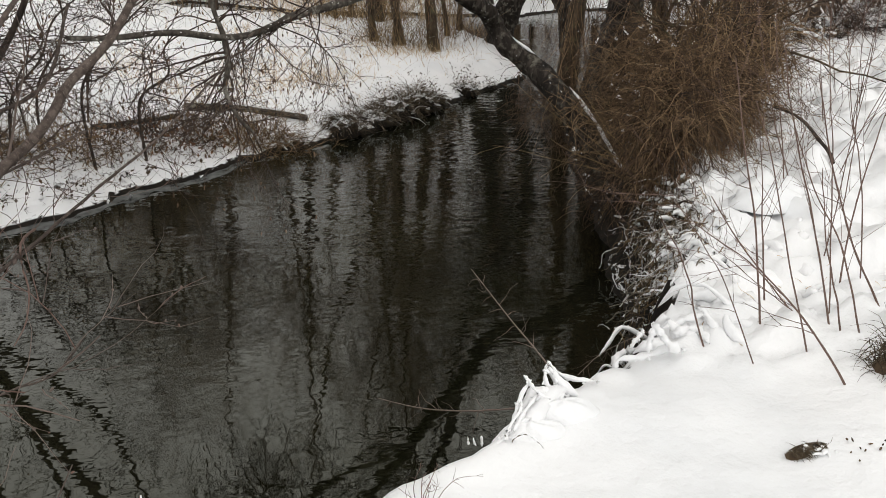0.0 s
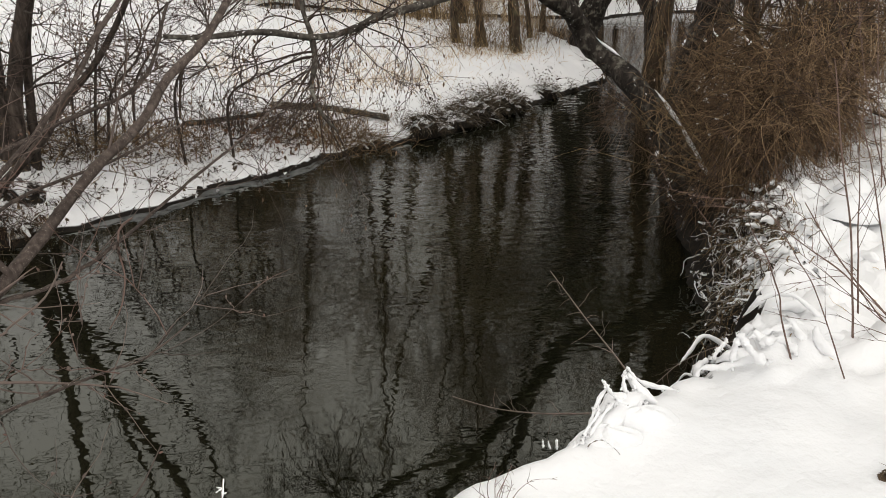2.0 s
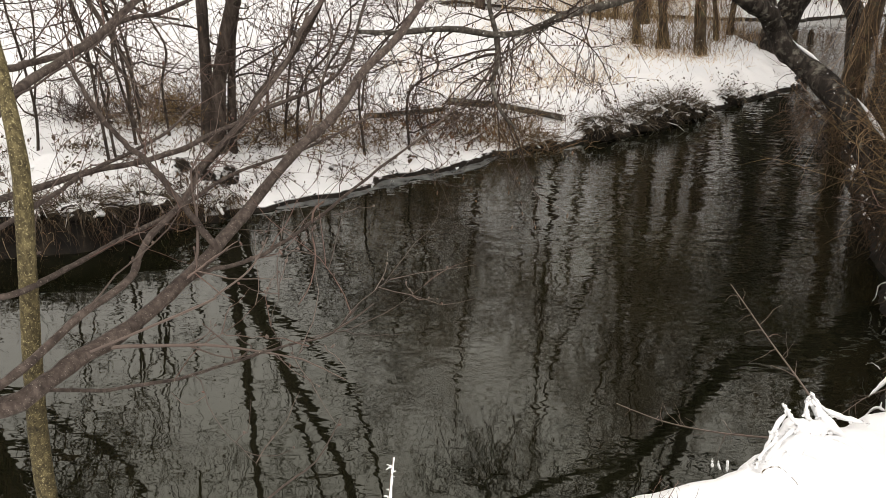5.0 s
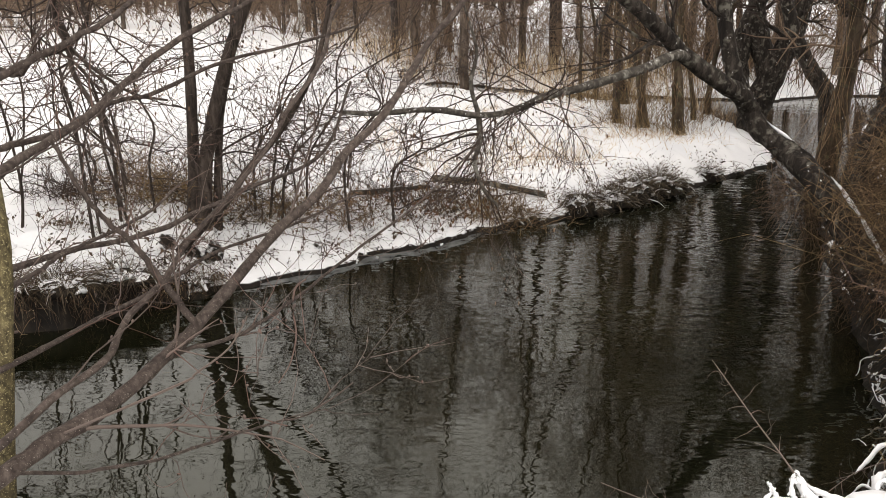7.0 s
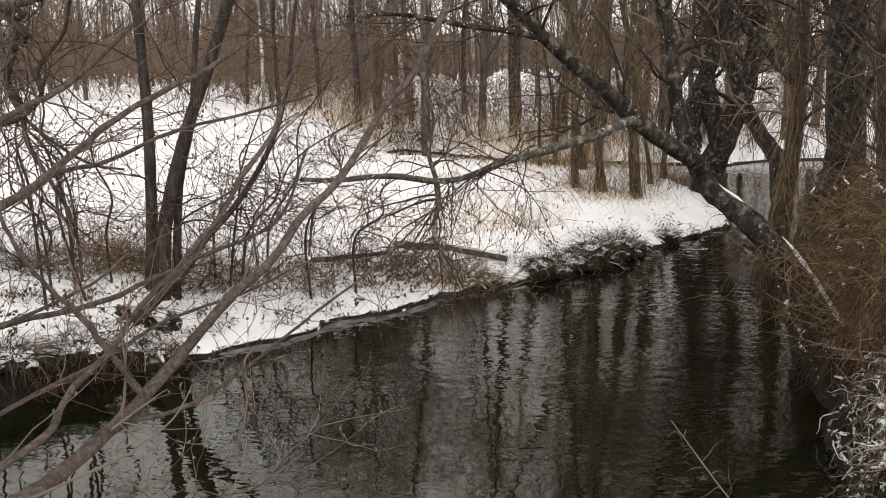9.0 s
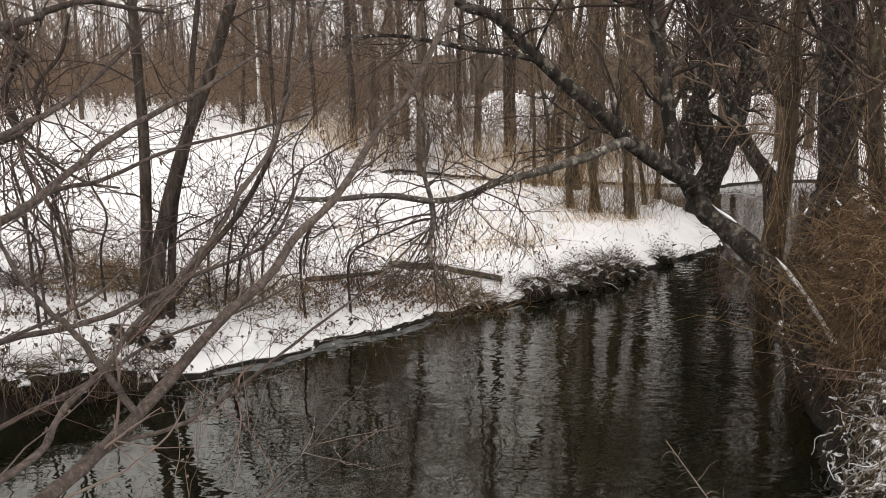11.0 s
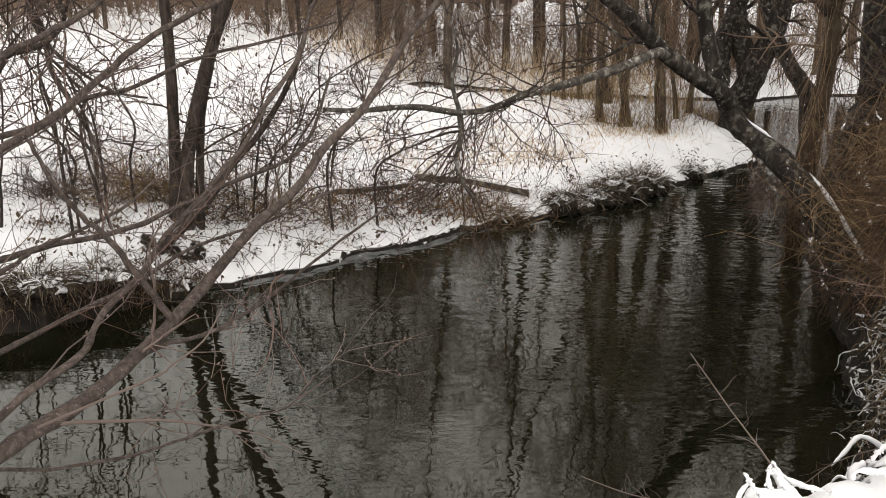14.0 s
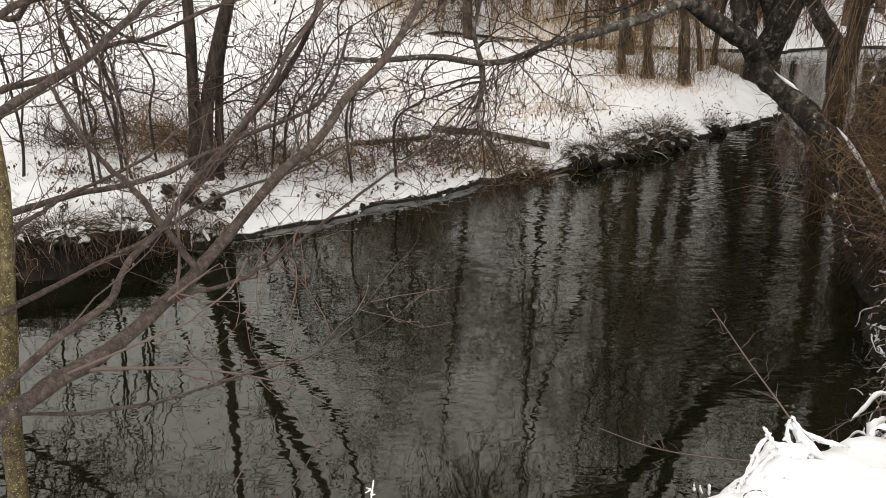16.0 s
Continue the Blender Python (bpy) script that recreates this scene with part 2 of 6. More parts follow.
def smooth(a, b, x):
    t = np.clip((x - a) / (b - a), 0, 1)
    return t * t * (3 - 2 * t)


def mesh_of(name, verts, quads, shade=True):
    me = bpy.data.meshes.new(name)
    verts, quads = np.asarray(verts, float).reshape(-1, 3), np.asarray(quads, int).reshape(-1, 4)
    me.vertices.add(len(verts))
    me.vertices.foreach_set("co", verts.ravel())
    me.loops.add(quads.size)
    me.loops.foreach_set("vertex_index", quads.ravel())
    me.polygons.add(len(quads))
    me.polygons.foreach_set("loop_start", np.arange(len(quads)) * 4)
    me.polygons.foreach_set("use_smooth", np.full(len(quads), shade))
    me.update(calc_edges=True)
    me.validate()
    return me


def spline(points, n):
    """n+1 places along a smooth curve through the points."""
    p = np.asarray(points, float)
    p = np.vstack([2 * p[0] - p[1], p, 2 * p[-1] - p[-2]])
    out = []
    for s in np.linspace(0, len(p) - 3 - 1e-6, n + 1):
        i, t = int(s), s - int(s)
        a, b, c, d = p[i : i + 4]
        out.append(0.5 * (2 * b + (c - a) * t + (2 * a - 5 * b + 4 * c - d) * t * t + (3 * b - a - 3 * c + d) * t**3))
    return np.array(out)


def tubes(paths, radii, sides, knobs=0.0, seed=5):
    """Verts and quads of one tapered tube along each path: paths N x K x 3, radii N x K. The tips close to a point."""
    paths, radii = np.asarray(paths, float), np.asarray(radii, float)
    n, k, _ = paths.shape
    tan = np.gradient(paths, axis=1)
    tan /= np.linalg.norm(tan, axis=2, keepdims=True) + 1e-9
    ref = np.where(np.abs(tan[:, :1, 2:]) > 0.8, [1.0, 0.2, 0.0], [0.0, 0.1, 1.0]) * np.ones_like(tan)
    side = np.cross(tan, ref)
    side /= np.linalg.norm(side, axis=2, keepdims=True) + 1e-9
    over = np.cross(side, tan)
    ang = np.linspace(0, 2 * np.pi, sides, endpoint=False)
    r = radii[:, :, None] * np.ones(sides)
    if knobs:
        r = r * (1 + knobs * np.random.RandomState(seed).uniform(-1, 1, r.shape))
    ring = paths[:, :, None] + r[..., None] * (np.cos(ang)[:, None] * side[:, :, None] + np.sin(ang)[:, None] * over[:, :, None])
    idx = np.arange(n * k * sides).reshape(n, k, sides)
    a, b = idx[:, :-1], idx[:, 1:]
    quads = np.stack([a, np.roll(a, -1, 2), np.roll(b, -1, 2), b], -1).reshape(-1, 4)
    return ring.reshape(-1, 3), quads


def grow(rng, start, way, length, r0, steps, wobble, lift, taper=0.25):
    """Paths that wander from their starts: lift draws them up, or down when below 0."""
    pts, d = [start], way / (np.linalg.norm(way, axis=1, keepdims=True) + 1e-9)
    for _ in range(steps):
        d = d + rng.normal(0, wobble, d.shape) + np.array([0, 0, lift])
        d /= np.linalg.norm(d, axis=1, keepdims=True)
        pts.append(pts[-1] + d * (length / steps)[:, None])
    return np.stack(pts, 1), r0[:, None] * np.linspace(1, taper, steps + 1)


def sprout(rng, paths, radii, each, low, high, spread, thin=0.5):
    """Starts, directions and radii of side shoots on the paths."""
    n, k, _ = paths.shape
    who = np.repeat(np.arange(n), each)
    s = rng.uniform(low, high, len(who)) * (k - 1)
    i = np.minimum(s.astype(int), k - 2)
    f = (s - i)[:, None]
    at = paths[who, i] * (1 - f) + paths[who, i + 1] * f
    along = paths[who, i + 1] - paths[who, i]
    along /= np.linalg.norm(along, axis=1, keepdims=True) + 1e-9
    out = rng.normal(0, 1, along.shape)
    out -= (out * along).sum(1, keepdims=True) * along
    out /= np.linalg.norm(out, axis=1, keepdims=True) + 1e-9
    way = along * np.cos(spread) + out * np.sin(spread)
    rad = (radii[who, i] * (1 - f[:, 0]) + radii[who, i + 1] * f[:, 0]) * thin
    return at, way, rad


def merge(chunks):
    verts, quads, n = [], [], 0
    for v, q in chunks:
        verts.append(v)
        quads.append(q + n)
        n += len(v)
    return np.concatenate(verts), np.concatenate(quads)


def thing(name, place, label, category, group="", kind=""):
    root = new(name)
    root.location = place
    root.empty_display_size = 0.1
    return tagged(root, label, category, group, kind)


def part(name, shape, mat, parent, label="", kind=""):
    """A mesh from verts and quads in world places, hung under its thing."""
    verts, quads = shape
    base = np.zeros(3)
    up = parent
    while up is not None:
        base = base + np.array(up.location)
        up = up.parent
    ob = new(name, mesh_of(name, verts - base, quads))
    ob.data.materials.append(mat)
    ob.parent = parent
    return tagged(ob, label, kind=kind)


def whole(name, shape, mat, label, category, kind="", group=""):
    ob = new(name, mesh_of(name, *shape))
    ob.data.materials.append(mat)
    return tagged(ob, label, category, group, kind)


def stem(points, r0, r1, n=24, sides=10, knobs=0.06, flare=0.0):
    """One traced stem: its path, its radii and its tube."""
    path = spline(points, n)
    t = np.linspace(0, 1, n + 1)
    rad = r0 + (r1 - r0) * t + flare * np.exp(-t * 14)
    return path, rad, tubes(path[None], rad[None], sides, knobs)


def snow_strip(path, rad, a, b, wide=0.8, thick=0.35, side=(0, 0, 1)):
    """A cap of snow on the upper side of a stem, between two fractions of it."""
    n = len(path)
    i, j = int(a * (n - 1)), int(b * (n - 1)) + 1
    k = j - i
    lump = 0.6 + 0.4 * np.abs(value_noise(np.arange(k) * 0.45, np.full(k, 3.3), 17))
    ends = np.minimum(1, np.minimum(np.arange(k), np.arange(k)[::-1]) / 2 + 0.05)
    p = path[i:j] + np.array(side)[None] * (rad[i:j] * (1 - thick * 0.3))[:, None]
    return tubes(p[None], (rad[i:j] * wide * lump * ends)[None], 8)


def flecks(rng, path, rad, count, size, low=0.05, high=0.95):
    """Crumbs of snow caught in the bark, mostly on the upper and weather side."""
    s = rng.uniform(low, high, count) * (len(path) - 1)
    i = np.minimum(s.astype(int), len(path) - 2)
    f = (s - i)[:, None]
    at = path[i] * (1 - f) + path[i + 1] * f
    along = path[i + 1] - path[i]
    along /= np.linalg.norm(along, axis=1, keepdims=True)
    out = rng.normal(0, 0.6, along.shape) + [-0.35, -0.5, 0.45]
    out -= (out * along).sum(1, keepdims=True) * along
    out /= np.linalg.norm(out, axis=1, keepdims=True)
    at = at + out * (rad[i] * 0.98)[:, None]
    step = along * (size * rng.uniform(0.5, 2.2, count))[:, None]
    paths = np.stack([at - step, at - step * 0.3 + rng.normal(0, size * 0.2, at.shape), at + step * 0.4, at + step], 1)
    return tubes(paths, size * np.array([0.15, 0.8, 0.6, 0.1])[None] * rng.uniform(0.4, 1.1, count)[:, None], 5, 0.2)


def ellipsoids(rng, centres, long_r, thin_r, droop):
    """Small hanging spindles: catkins, cones and buds."""
    n = len(centres)
    d = np.tile([0, 0, -1.0], (n, 1)) * droop + rng.normal(0, 0.35, (n, 3))
    d /= np.linalg.norm(d, axis=1, keepdims=True)
    s = np.linspace(0, 1, 5)
    paths = centres[:, None] + d[:, None] * s[None, :, None] * (long_r * rng.uniform(0.6, 1.2, n))[:, None, None]
    rad = thin_r * np.array([0.25, 0.9, 1.0, 0.8, 0.1])[None] * rng.uniform(0.7, 1.2, n)[:, None]
    return tubes(paths, rad, 5)


def leaves(rng, centres, size, flat=0.5):
    """Small curled leaves, one bent quad pair each."""
    n = len(centres)
    d = rng.normal(0, 1, (n, 3)) * [1, 1, flat]
    d /= np.linalg.norm(d, axis=1, keepdims=True)
    w = np.cross(d, rng.normal(0, 1, (n, 3)))
    w /= np.linalg.norm(w, axis=1, keepdims=True)
    s = (size * rng.uniform(0.5, 1.3, n))[:, None]
    nor = np.cross(d, w)
    v = np.stack([centres, centres + d * s * 0.5 + w * s * 0.28 + nor * s * 0.12, centres + d * s, centres + d * s * 0.5 - w * s * 0.28 + nor * s * 0.12], 1)
    return v.reshape(-1, 3), np.arange(n * 4).reshape(n, 4)


# ---- the ground and the stream ----
FAR_SHORE = [(-60, -22), (-30, -8), (-14, 0.6), (-8, 3.2), (-5.4, 4.5), (-4.0, 5.3), (-3.4, 5.5), (-2.8, 6.1), (-2.16, 6.65), (-1.69, 6.9), (-1.26, 7.4),
             (-0.72, 7.8), (-0.21, 8.38), (0.5, 8.86), (1.2, 9.27), (2.05, 10.15), (3.05, 11.2), (4.1, 12.25), (4.45, 13.4), (4.6, 15.6), (4.2, 17.5), (2.4, 18.4), (-0.5, 19.6), (-3, 22)]
BACK_SHORE = [(-2, 23.5), (0.8, 21.2), (4.5, 20.2), (6.3, 19.8), (8, 20.9), (14, 21.5), (30, 26)]
NEAR_SHORE = [(30, 21), (14, 18), (9, 16.8), (6.6, 14.5), (5.0, 11.8), (4.1, 10.4), (3.6, 9.2), (3.1, 7.5), (2.75, 6.1), (2.45, 5.05), (2.2, 4.2), (1.76, 3.5), (1.28, 2.93),
              (0.9, 2.68), (0.6, 2.52), (0.3, 2.34), (-0.2, 2.08), (-0.7, 1.85), (-1.0, 1.85), (-1.4, 1.95), (-2.5, 1.75), (-4, 1.1), (-7, -0.6), (-14, -5), (-30, -15), (-60, -32)]
SHORES = np.array(FAR_SHORE + BACK_SHORE + NEAR_SHORE, float)


def shore_distance(x, y):
    """Signed distance to the water's edge (above 0 on land), and 1 where the nearest shore is the near bank."""
    best, near = np.full(x.shape, 1e9), np.zeros(x.shape)
    inside = np.zeros(x.shape, bool)
    first_near = len(FAR_SHORE) + len(BACK_SHORE)
    for i in range(len(SHORES)):
        (ax, ay), (bx, by) = SHORES[i], SHORES[(i + 1) % len(SHORES)]
        ex, ey = bx - ax, by - ay
        t = np.clip(((x - ax) * ex + (y - ay) * ey) / (ex * ex + ey * ey), 0, 1)
        d = np.hypot(x - ax - t * ex, y - ay - t * ey)
        near = np.where(d < best, float(i >= first_near - 1), near)
        best = np.minimum(best, d)
        cross = (ay > y) != (by > y)
        inside ^= cross & (x < ex * (y - ay) / np.where(ey == 0, 1e-9, ey) + ax)
    return np.where(inside, -best, best), near


def ground_height(x, y):
    x, y = np.asarray(x, float), np.asarray(y, float)
    d, near = shore_distance(x, y)
    d = d + 0.05 * value_noise(x * 3.1, y * 3.1, 3) + 0.03 * value_noise(x * 8, y * 8, 4)
    land = np.maximum(d, 0)
    # the far bank: a cut edge to the left, a low snow lip further on
    step = 0.065 + 0.2 * smooth(-2.6, -3.2, x) + 0.05 * smooth(-2.5, -3.2, x)
    far = step * smooth(0.0, 0.10, land) + 0.27 * smooth(0.02, 0.9, land) + 0.22 * smooth(0.8, 5.0, land)
    far = far + 0.9 * smooth(24, 60, y) * smooth(-8, 8, x)
    edge = 0.40 + 0.06 * value_noise(x * 1.7, y * 1.7, 8)
    close = 0.86 * smooth(-0.02, edge, land) ** 1.3 + 0.13 * smooth(0.4, 1.8, land) + 0.22 * smooth(1.5, 6, land)
    close = close + 0.05 * np.exp(-((x - 0.60) ** 2 + (y - 2.10) ** 2) / 0.02) - 0.055 * np.exp(-((x - 1.33) ** 2 + (y - 2.54) ** 2) / 0.03)
    h = np.where(near > 0.5, close, far)
    h = h + (0.035 * value_noise(x * 0.9, y * 0.9, 5) + 0.018 * value_noise(x * 2.7, y * 2.7, 6)) * smooth(0.1, 0.8, land)
    rough = np.where(near > 0.5, smooth(2.9, 4.0, y + 0.5 * x) * 2.4 + 0.2, 1.0)
    h = h + (0.020 * value_noise(x * 6.5, y * 6.5, 7) + 0.016 * np.abs(value_noise(x * 4.2, y * 4.2, 12)) + 0.008 * value_noise(x * 11, y * 11, 13)) * rough * smooth(0.05, 0.3, land)
    pillow = np.where(near > 0.5, smooth(3.0, 3.6, y + 0.5 * x) * smooth(9, 7, y), 0.0) * smooth(0.1, 0.35, land)
    h = h + (0.12 * np.abs(value_noise(x * 4.6 + 0.8 * y, y * 5.2, 14)) + 0.09 * np.abs(value_noise(x * 9.5, y * 9.5 - x, 15)) - 0.05) * pillow
    h = h + 0.3 * (1 + value_noise(x / 30, y / 30, 9)) * smooth(25, 70, np.hypot(x, y))
    return np.where(d > 0, h, -0.7 * smooth(0, 1.0, -d) - 0.02)


def axis_steps(lo, hi, fine, reach):
    """Even fine steps between lo and hi, growing ones out to reach on both sides."""
    mid = np.arange(lo, hi, fine)
    out = [fine]
    while sum(out) < reach:
        out.append(out[-1] * 1.13)
    grown = np.cumsum(out)
    return np.concatenate([lo - grown[::-1], mid, mid[-1] + grown])


gx, gy = axis_steps(-7.0, 7.0, 0.042, 900), axis_steps(0.6, 13.5, 0.042, 900)
mx, my = np.meshgrid(gx, gy, indexing="ij")
gid = np.arange(mx.size).reshape(mx.shape)
ground_quads = np.stack([gid[:-1, :-1], gid[1:, :-1], gid[1:, 1:], gid[:-1, 1:]], -1).reshape(-1, 4)
whole("ground", (np.stack([mx, my, ground_height(mx, my)], -1).reshape(-1, 3), ground_quads), GROUND,
      "snow-covered stream banks with bare dark soil at the water's edge", "ground", "structure")

wx, wy = np.meshgrid(np.linspace(-60, 32, 24), np.linspace(-34, 28, 18), indexing="ij")
wid = np.arange(wx.size).reshape(wx.shape)
water_quads = np.stack([wid[:-1, :-1], wid[1:, :-1], wid[1:, 1:], wid[:-1, 1:]], -1).reshape(-1, 4)
whole("water", (np.stack([wx, wy, 0 * wx], -1).reshape(-1, 3), water_quads), WATER, "dark brown rippled stream water mirroring bare trees", "water", "structure")


def on_ground(x, y, sink=0.02):
    return np.stack([x, y, ground_height(x, y) - sink], -1)


def spot(x, y, sink=0.02):
    return tuple(float(v) for v in on_ground(np.array([x]), np.array([y]), sink)[0])


def branch_out(rng, paths, radii, spec, least=0.0028):
    """Side shoots, and shoots on those: a chunk of tubes for each row of (each, low, high, spread, short, long, steps, wobble, lift, sides, thin)."""
    chunks, last = [], []
    for each, low, high, spread, short, long_, steps, wobble, lift, sides, thin in spec:
        at, way, rad = sprout(rng, paths, radii, each, low, high, radians(spread) * rng.uniform(0.6, 1.3, len(paths) * each)[:, None], thin)
        rad = np.maximum(rad, least)
        paths, radii = grow(rng, at, way, rng.uniform(short, long_, len(at)), rad, steps, wobble, lift)
        chunks.append(tubes(paths, radii, sides))
        last.append((paths, radii))
    return chunks, last


def stack(stems, n):
    """Stems as one batch of paths with n+1 places each."""
    return np.stack([spline(s[0], n) for s in stems]), np.stack([np.interp(np.linspace(0, 1, n + 1), np.linspace(0, 1, len(s[1])), s[1]) for s in stems])


def each_part(name, paths, radii, sides, mat, parent):
    """One part for each path."""
    for p, q in zip(paths, radii):
        part(name, tubes(p[None], q[None], sides, 0.05), mat, parent)


# ---- the shrub by the camera ----
rng = np.random.RandomState(11)
near_shrub = thing("alder_shrub", spot(-1.34, 1.66), "young grey alder leaning over the stream, bare with buds", "shrub")
near_trunk = stem([spot(-1.352, 1.66, 0.1), (-1.327, 1.66, 1.082), (-1.284, 1.66, 1.402), (-1.255, 1.66, 1.572), (-1.206, 1.66, 1.862), (-1.197, 1.67, 1.992), (-1.252, 1.75, 2.172), (-1.312, 1.82, 2.372), (-1.372, 1.90, 2.922), (-1.512, 2.10, 3.822)], 0.027, 0.014, 40, 12, 0.05)
part("trunk", near_trunk[2], BARK_MOSS, near_shrub, "slender trunk green with algae")
near_trunk2 = stem([spot(-1.62, 1.35, 0.1), (-1.66, 1.40, 1.1), (-1.74, 1.46, 1.7), (-1.80, 1.5, 2.2), (-1.9, 1.55, 3.2)], 0.036, 0.016, 30, 12, 0.05)
part("trunk", near_trunk2[2], BARK_MOSS, near_shrub)
lp, lr = stack([near_trunk, near_trunk2], 30)
fill, _ = branch_out(rng, lp, lr, [(22, 0.86, 0.99, 45, 0.7, 1.8, 8, 0.12, 0.05, 4, 0.5), (9, 0.15, 0.98, 42, 0.25, 0.8, 5, 0.13, 0.02, 3, 0.5)], 0.0025)
part("crown_twig_mass", merge(fill), TWIG_NEAR, near_shrub, "bare upper twigs", "stuff")
NEAR_LIMBS = []
NEAR_LIMBS.append(([(-1.692, 1.42, 1.172), (-1.352, 1.42, 1.402), (-1.182, 1.48, 1.452), (-1.142, 1.62, 1.472), (-1.072, 1.79, 1.482), (-0.992, 1.97, 1.532), (-0.942, 2.13, 1.582), (-0.882, 2.28, 1.642), (-0.782, 2.46, 1.772), (-0.692, 2.59, 1.842), (-0.602, 2.74, 1.972), (-0.452, 2.88, 2.132), (-0.342, 3.01, 2.322), (-0.202, 3.11, 2.502), (-0.062, 3.20, 2.792), (0.038, 3.24, 3.102)], 0.026, 0.010))
NEAR_LIMBS.append(([(-1.712, 1.42, 1.272), (-1.332, 1.42, 1.472), (-1.192, 1.47, 1.512), (-1.142, 1.64, 1.562), (-1.082, 1.83, 1.592), (-1.072, 1.99, 1.662), (-1.042, 2.14, 1.702), (-1.012, 2.29, 1.782), (-0.952, 2.45, 1.862), (-0.872, 2.62, 1.982), (-0.842, 2.75, 2.052), (-0.812, 2.87, 2.152)], 0.0125, 0.0065))
NEAR_LIMBS.append(([(-1.752, 1.50, 1.722), (-1.592, 2.00, 1.722), (-1.512, 2.25, 1.712), (-1.432, 2.41, 1.712), (-1.302, 2.60, 1.702), (-1.142, 2.79, 1.752), (-1.032, 2.95, 1.792), (-0.822, 3.13, 1.862), (-0.752, 3.27, 1.962), (-0.702, 3.41, 2.152)], 0.013, 0.006))
NEAR_LIMBS.append(([(-1.792, 1.50, 2.022), (-1.572, 1.80, 2.182), (-1.482, 2.15, 2.282), (-1.402, 2.33, 2.352), (-1.302, 2.50, 2.432), (-1.242, 2.64, 2.512), (-1.152, 2.78, 2.652)], 0.014, 0.007))
NEAR_LIMBS.append(([(-1.792, 1.50, 1.972), (-1.552, 1.85, 2.092), (-1.502, 2.12, 2.092), (-1.472, 2.25, 2.092), (-1.422, 2.40, 2.112), (-1.362, 2.56, 2.162), (-1.242, 2.73, 2.192), (-1.092, 2.91, 2.272), (-0.872, 3.08, 2.322), (-0.632, 3.24, 2.392)], 0.013, 0.005))
NEAR_LIMBS.append(([(-1.772, 1.48, 1.822), (-1.462, 1.75, 1.942), (-1.432, 2.01, 2.022), (-1.422, 2.16, 2.072), (-1.342, 2.33, 2.132), (-1.272, 2.50, 2.232), (-1.192, 2.66, 2.332), (-1.042, 2.82, 2.442), (-0.982, 2.95, 2.482), (-0.782, 3.11, 2.632)], 0.017, 0.008))
NEAR_LIMBS.append(([(-0.932, 2.10, 1.572), (-1.012, 2.07, 1.732), (-1.072, 2.05, 1.842), (-1.122, 2.01, 1.922), (-1.172, 1.98, 2.032), (-1.202, 1.95, 2.142)], 0.011, 0.005))
NEAR_LIMBS.append(([(-1.732, 1.45, 1.622), (-1.362, 1.48, 1.682), (-1.232, 1.60, 1.662), (-1.212, 1.81, 1.642), (-1.192, 1.96, 1.632), (-1.082, 2.17, 1.662), (-0.952, 2.38, 1.722), (-0.772, 2.57, 1.752), (-0.572, 2.76, 1.822)], 0.010, 0.004))
NEAR_LIMBS.append(([(-1.012, 1.93, 1.522), (-0.952, 2.05, 1.522), (-0.862, 2.16, 1.512), (-0.762, 2.28, 1.542), (-0.642, 2.41, 1.612), (-0.522, 2.53, 1.692), (-0.392, 2.64, 1.772), (-0.262, 2.75, 1.872), (-0.142, 2.84, 1.982)], 0.008, 0.003))
NEAR_LIMBS.append(([(-1.712, 1.45, 1.272), (-1.472, 1.76, 1.242), (-1.372, 1.76, 1.272), (-1.182, 1.80, 1.262), (-0.992, 1.84, 1.282), (-0.822, 1.87, 1.332), (-0.712, 1.86, 1.382), (-0.622, 1.84, 1.422), (-0.532, 1.82, 1.462), (-0.452, 1.81, 1.552)], 0.007, 0.002))
NEAR_LIMBS.append(([(-1.752, 1.48, 1.772), (-1.372, 1.62, 1.782), (-1.252, 1.80, 1.822), (-1.242, 1.91, 1.832), (-1.222, 2.02, 1.842), (-1.112, 2.19, 1.882), (-1.042, 2.33, 1.952)], 0.008, 0.004))
NEAR_LIMBS.append(([(-0.812, 2.70, 2.102), (-0.712, 2.88, 2.272), (-0.682, 3.00, 2.432), (-0.612, 3.11, 2.622), (-0.542, 3.22, 2.842), (-0.502, 3.29, 3.072)], 0.009, 0.005))
near_limbs = []
for i, (p, a, b) in enumerate(NEAR_LIMBS):
    path, rad, _ = stem(p, a, b, 64, 9)
    u = np.arange(65)
    kink = np.stack([value_noise(u * 0.42, np.full(65, i * 3.1 + j * 7.7), 83) for j in range(3)], -1)
    path = path + kink * (0.35 * rad[:, None] + 0.0015) * np.minimum(1, u / 6)[:, None]
    rad = rad * (0.96 + 0.16 * np.maximum(0, value_noise(u * 0.8, np.full(65, i * 1.9), 84)) ** 2 + 0.05 * value_noise(u * 1.7, np.full(65, i * 2.3), 85))
    near_limbs.append((path, rad, tubes(path[None], rad[None], 9, 0.07)))
for s in near_limbs:
    part("limb", s[2], BARK_NEAR, near_shrub)
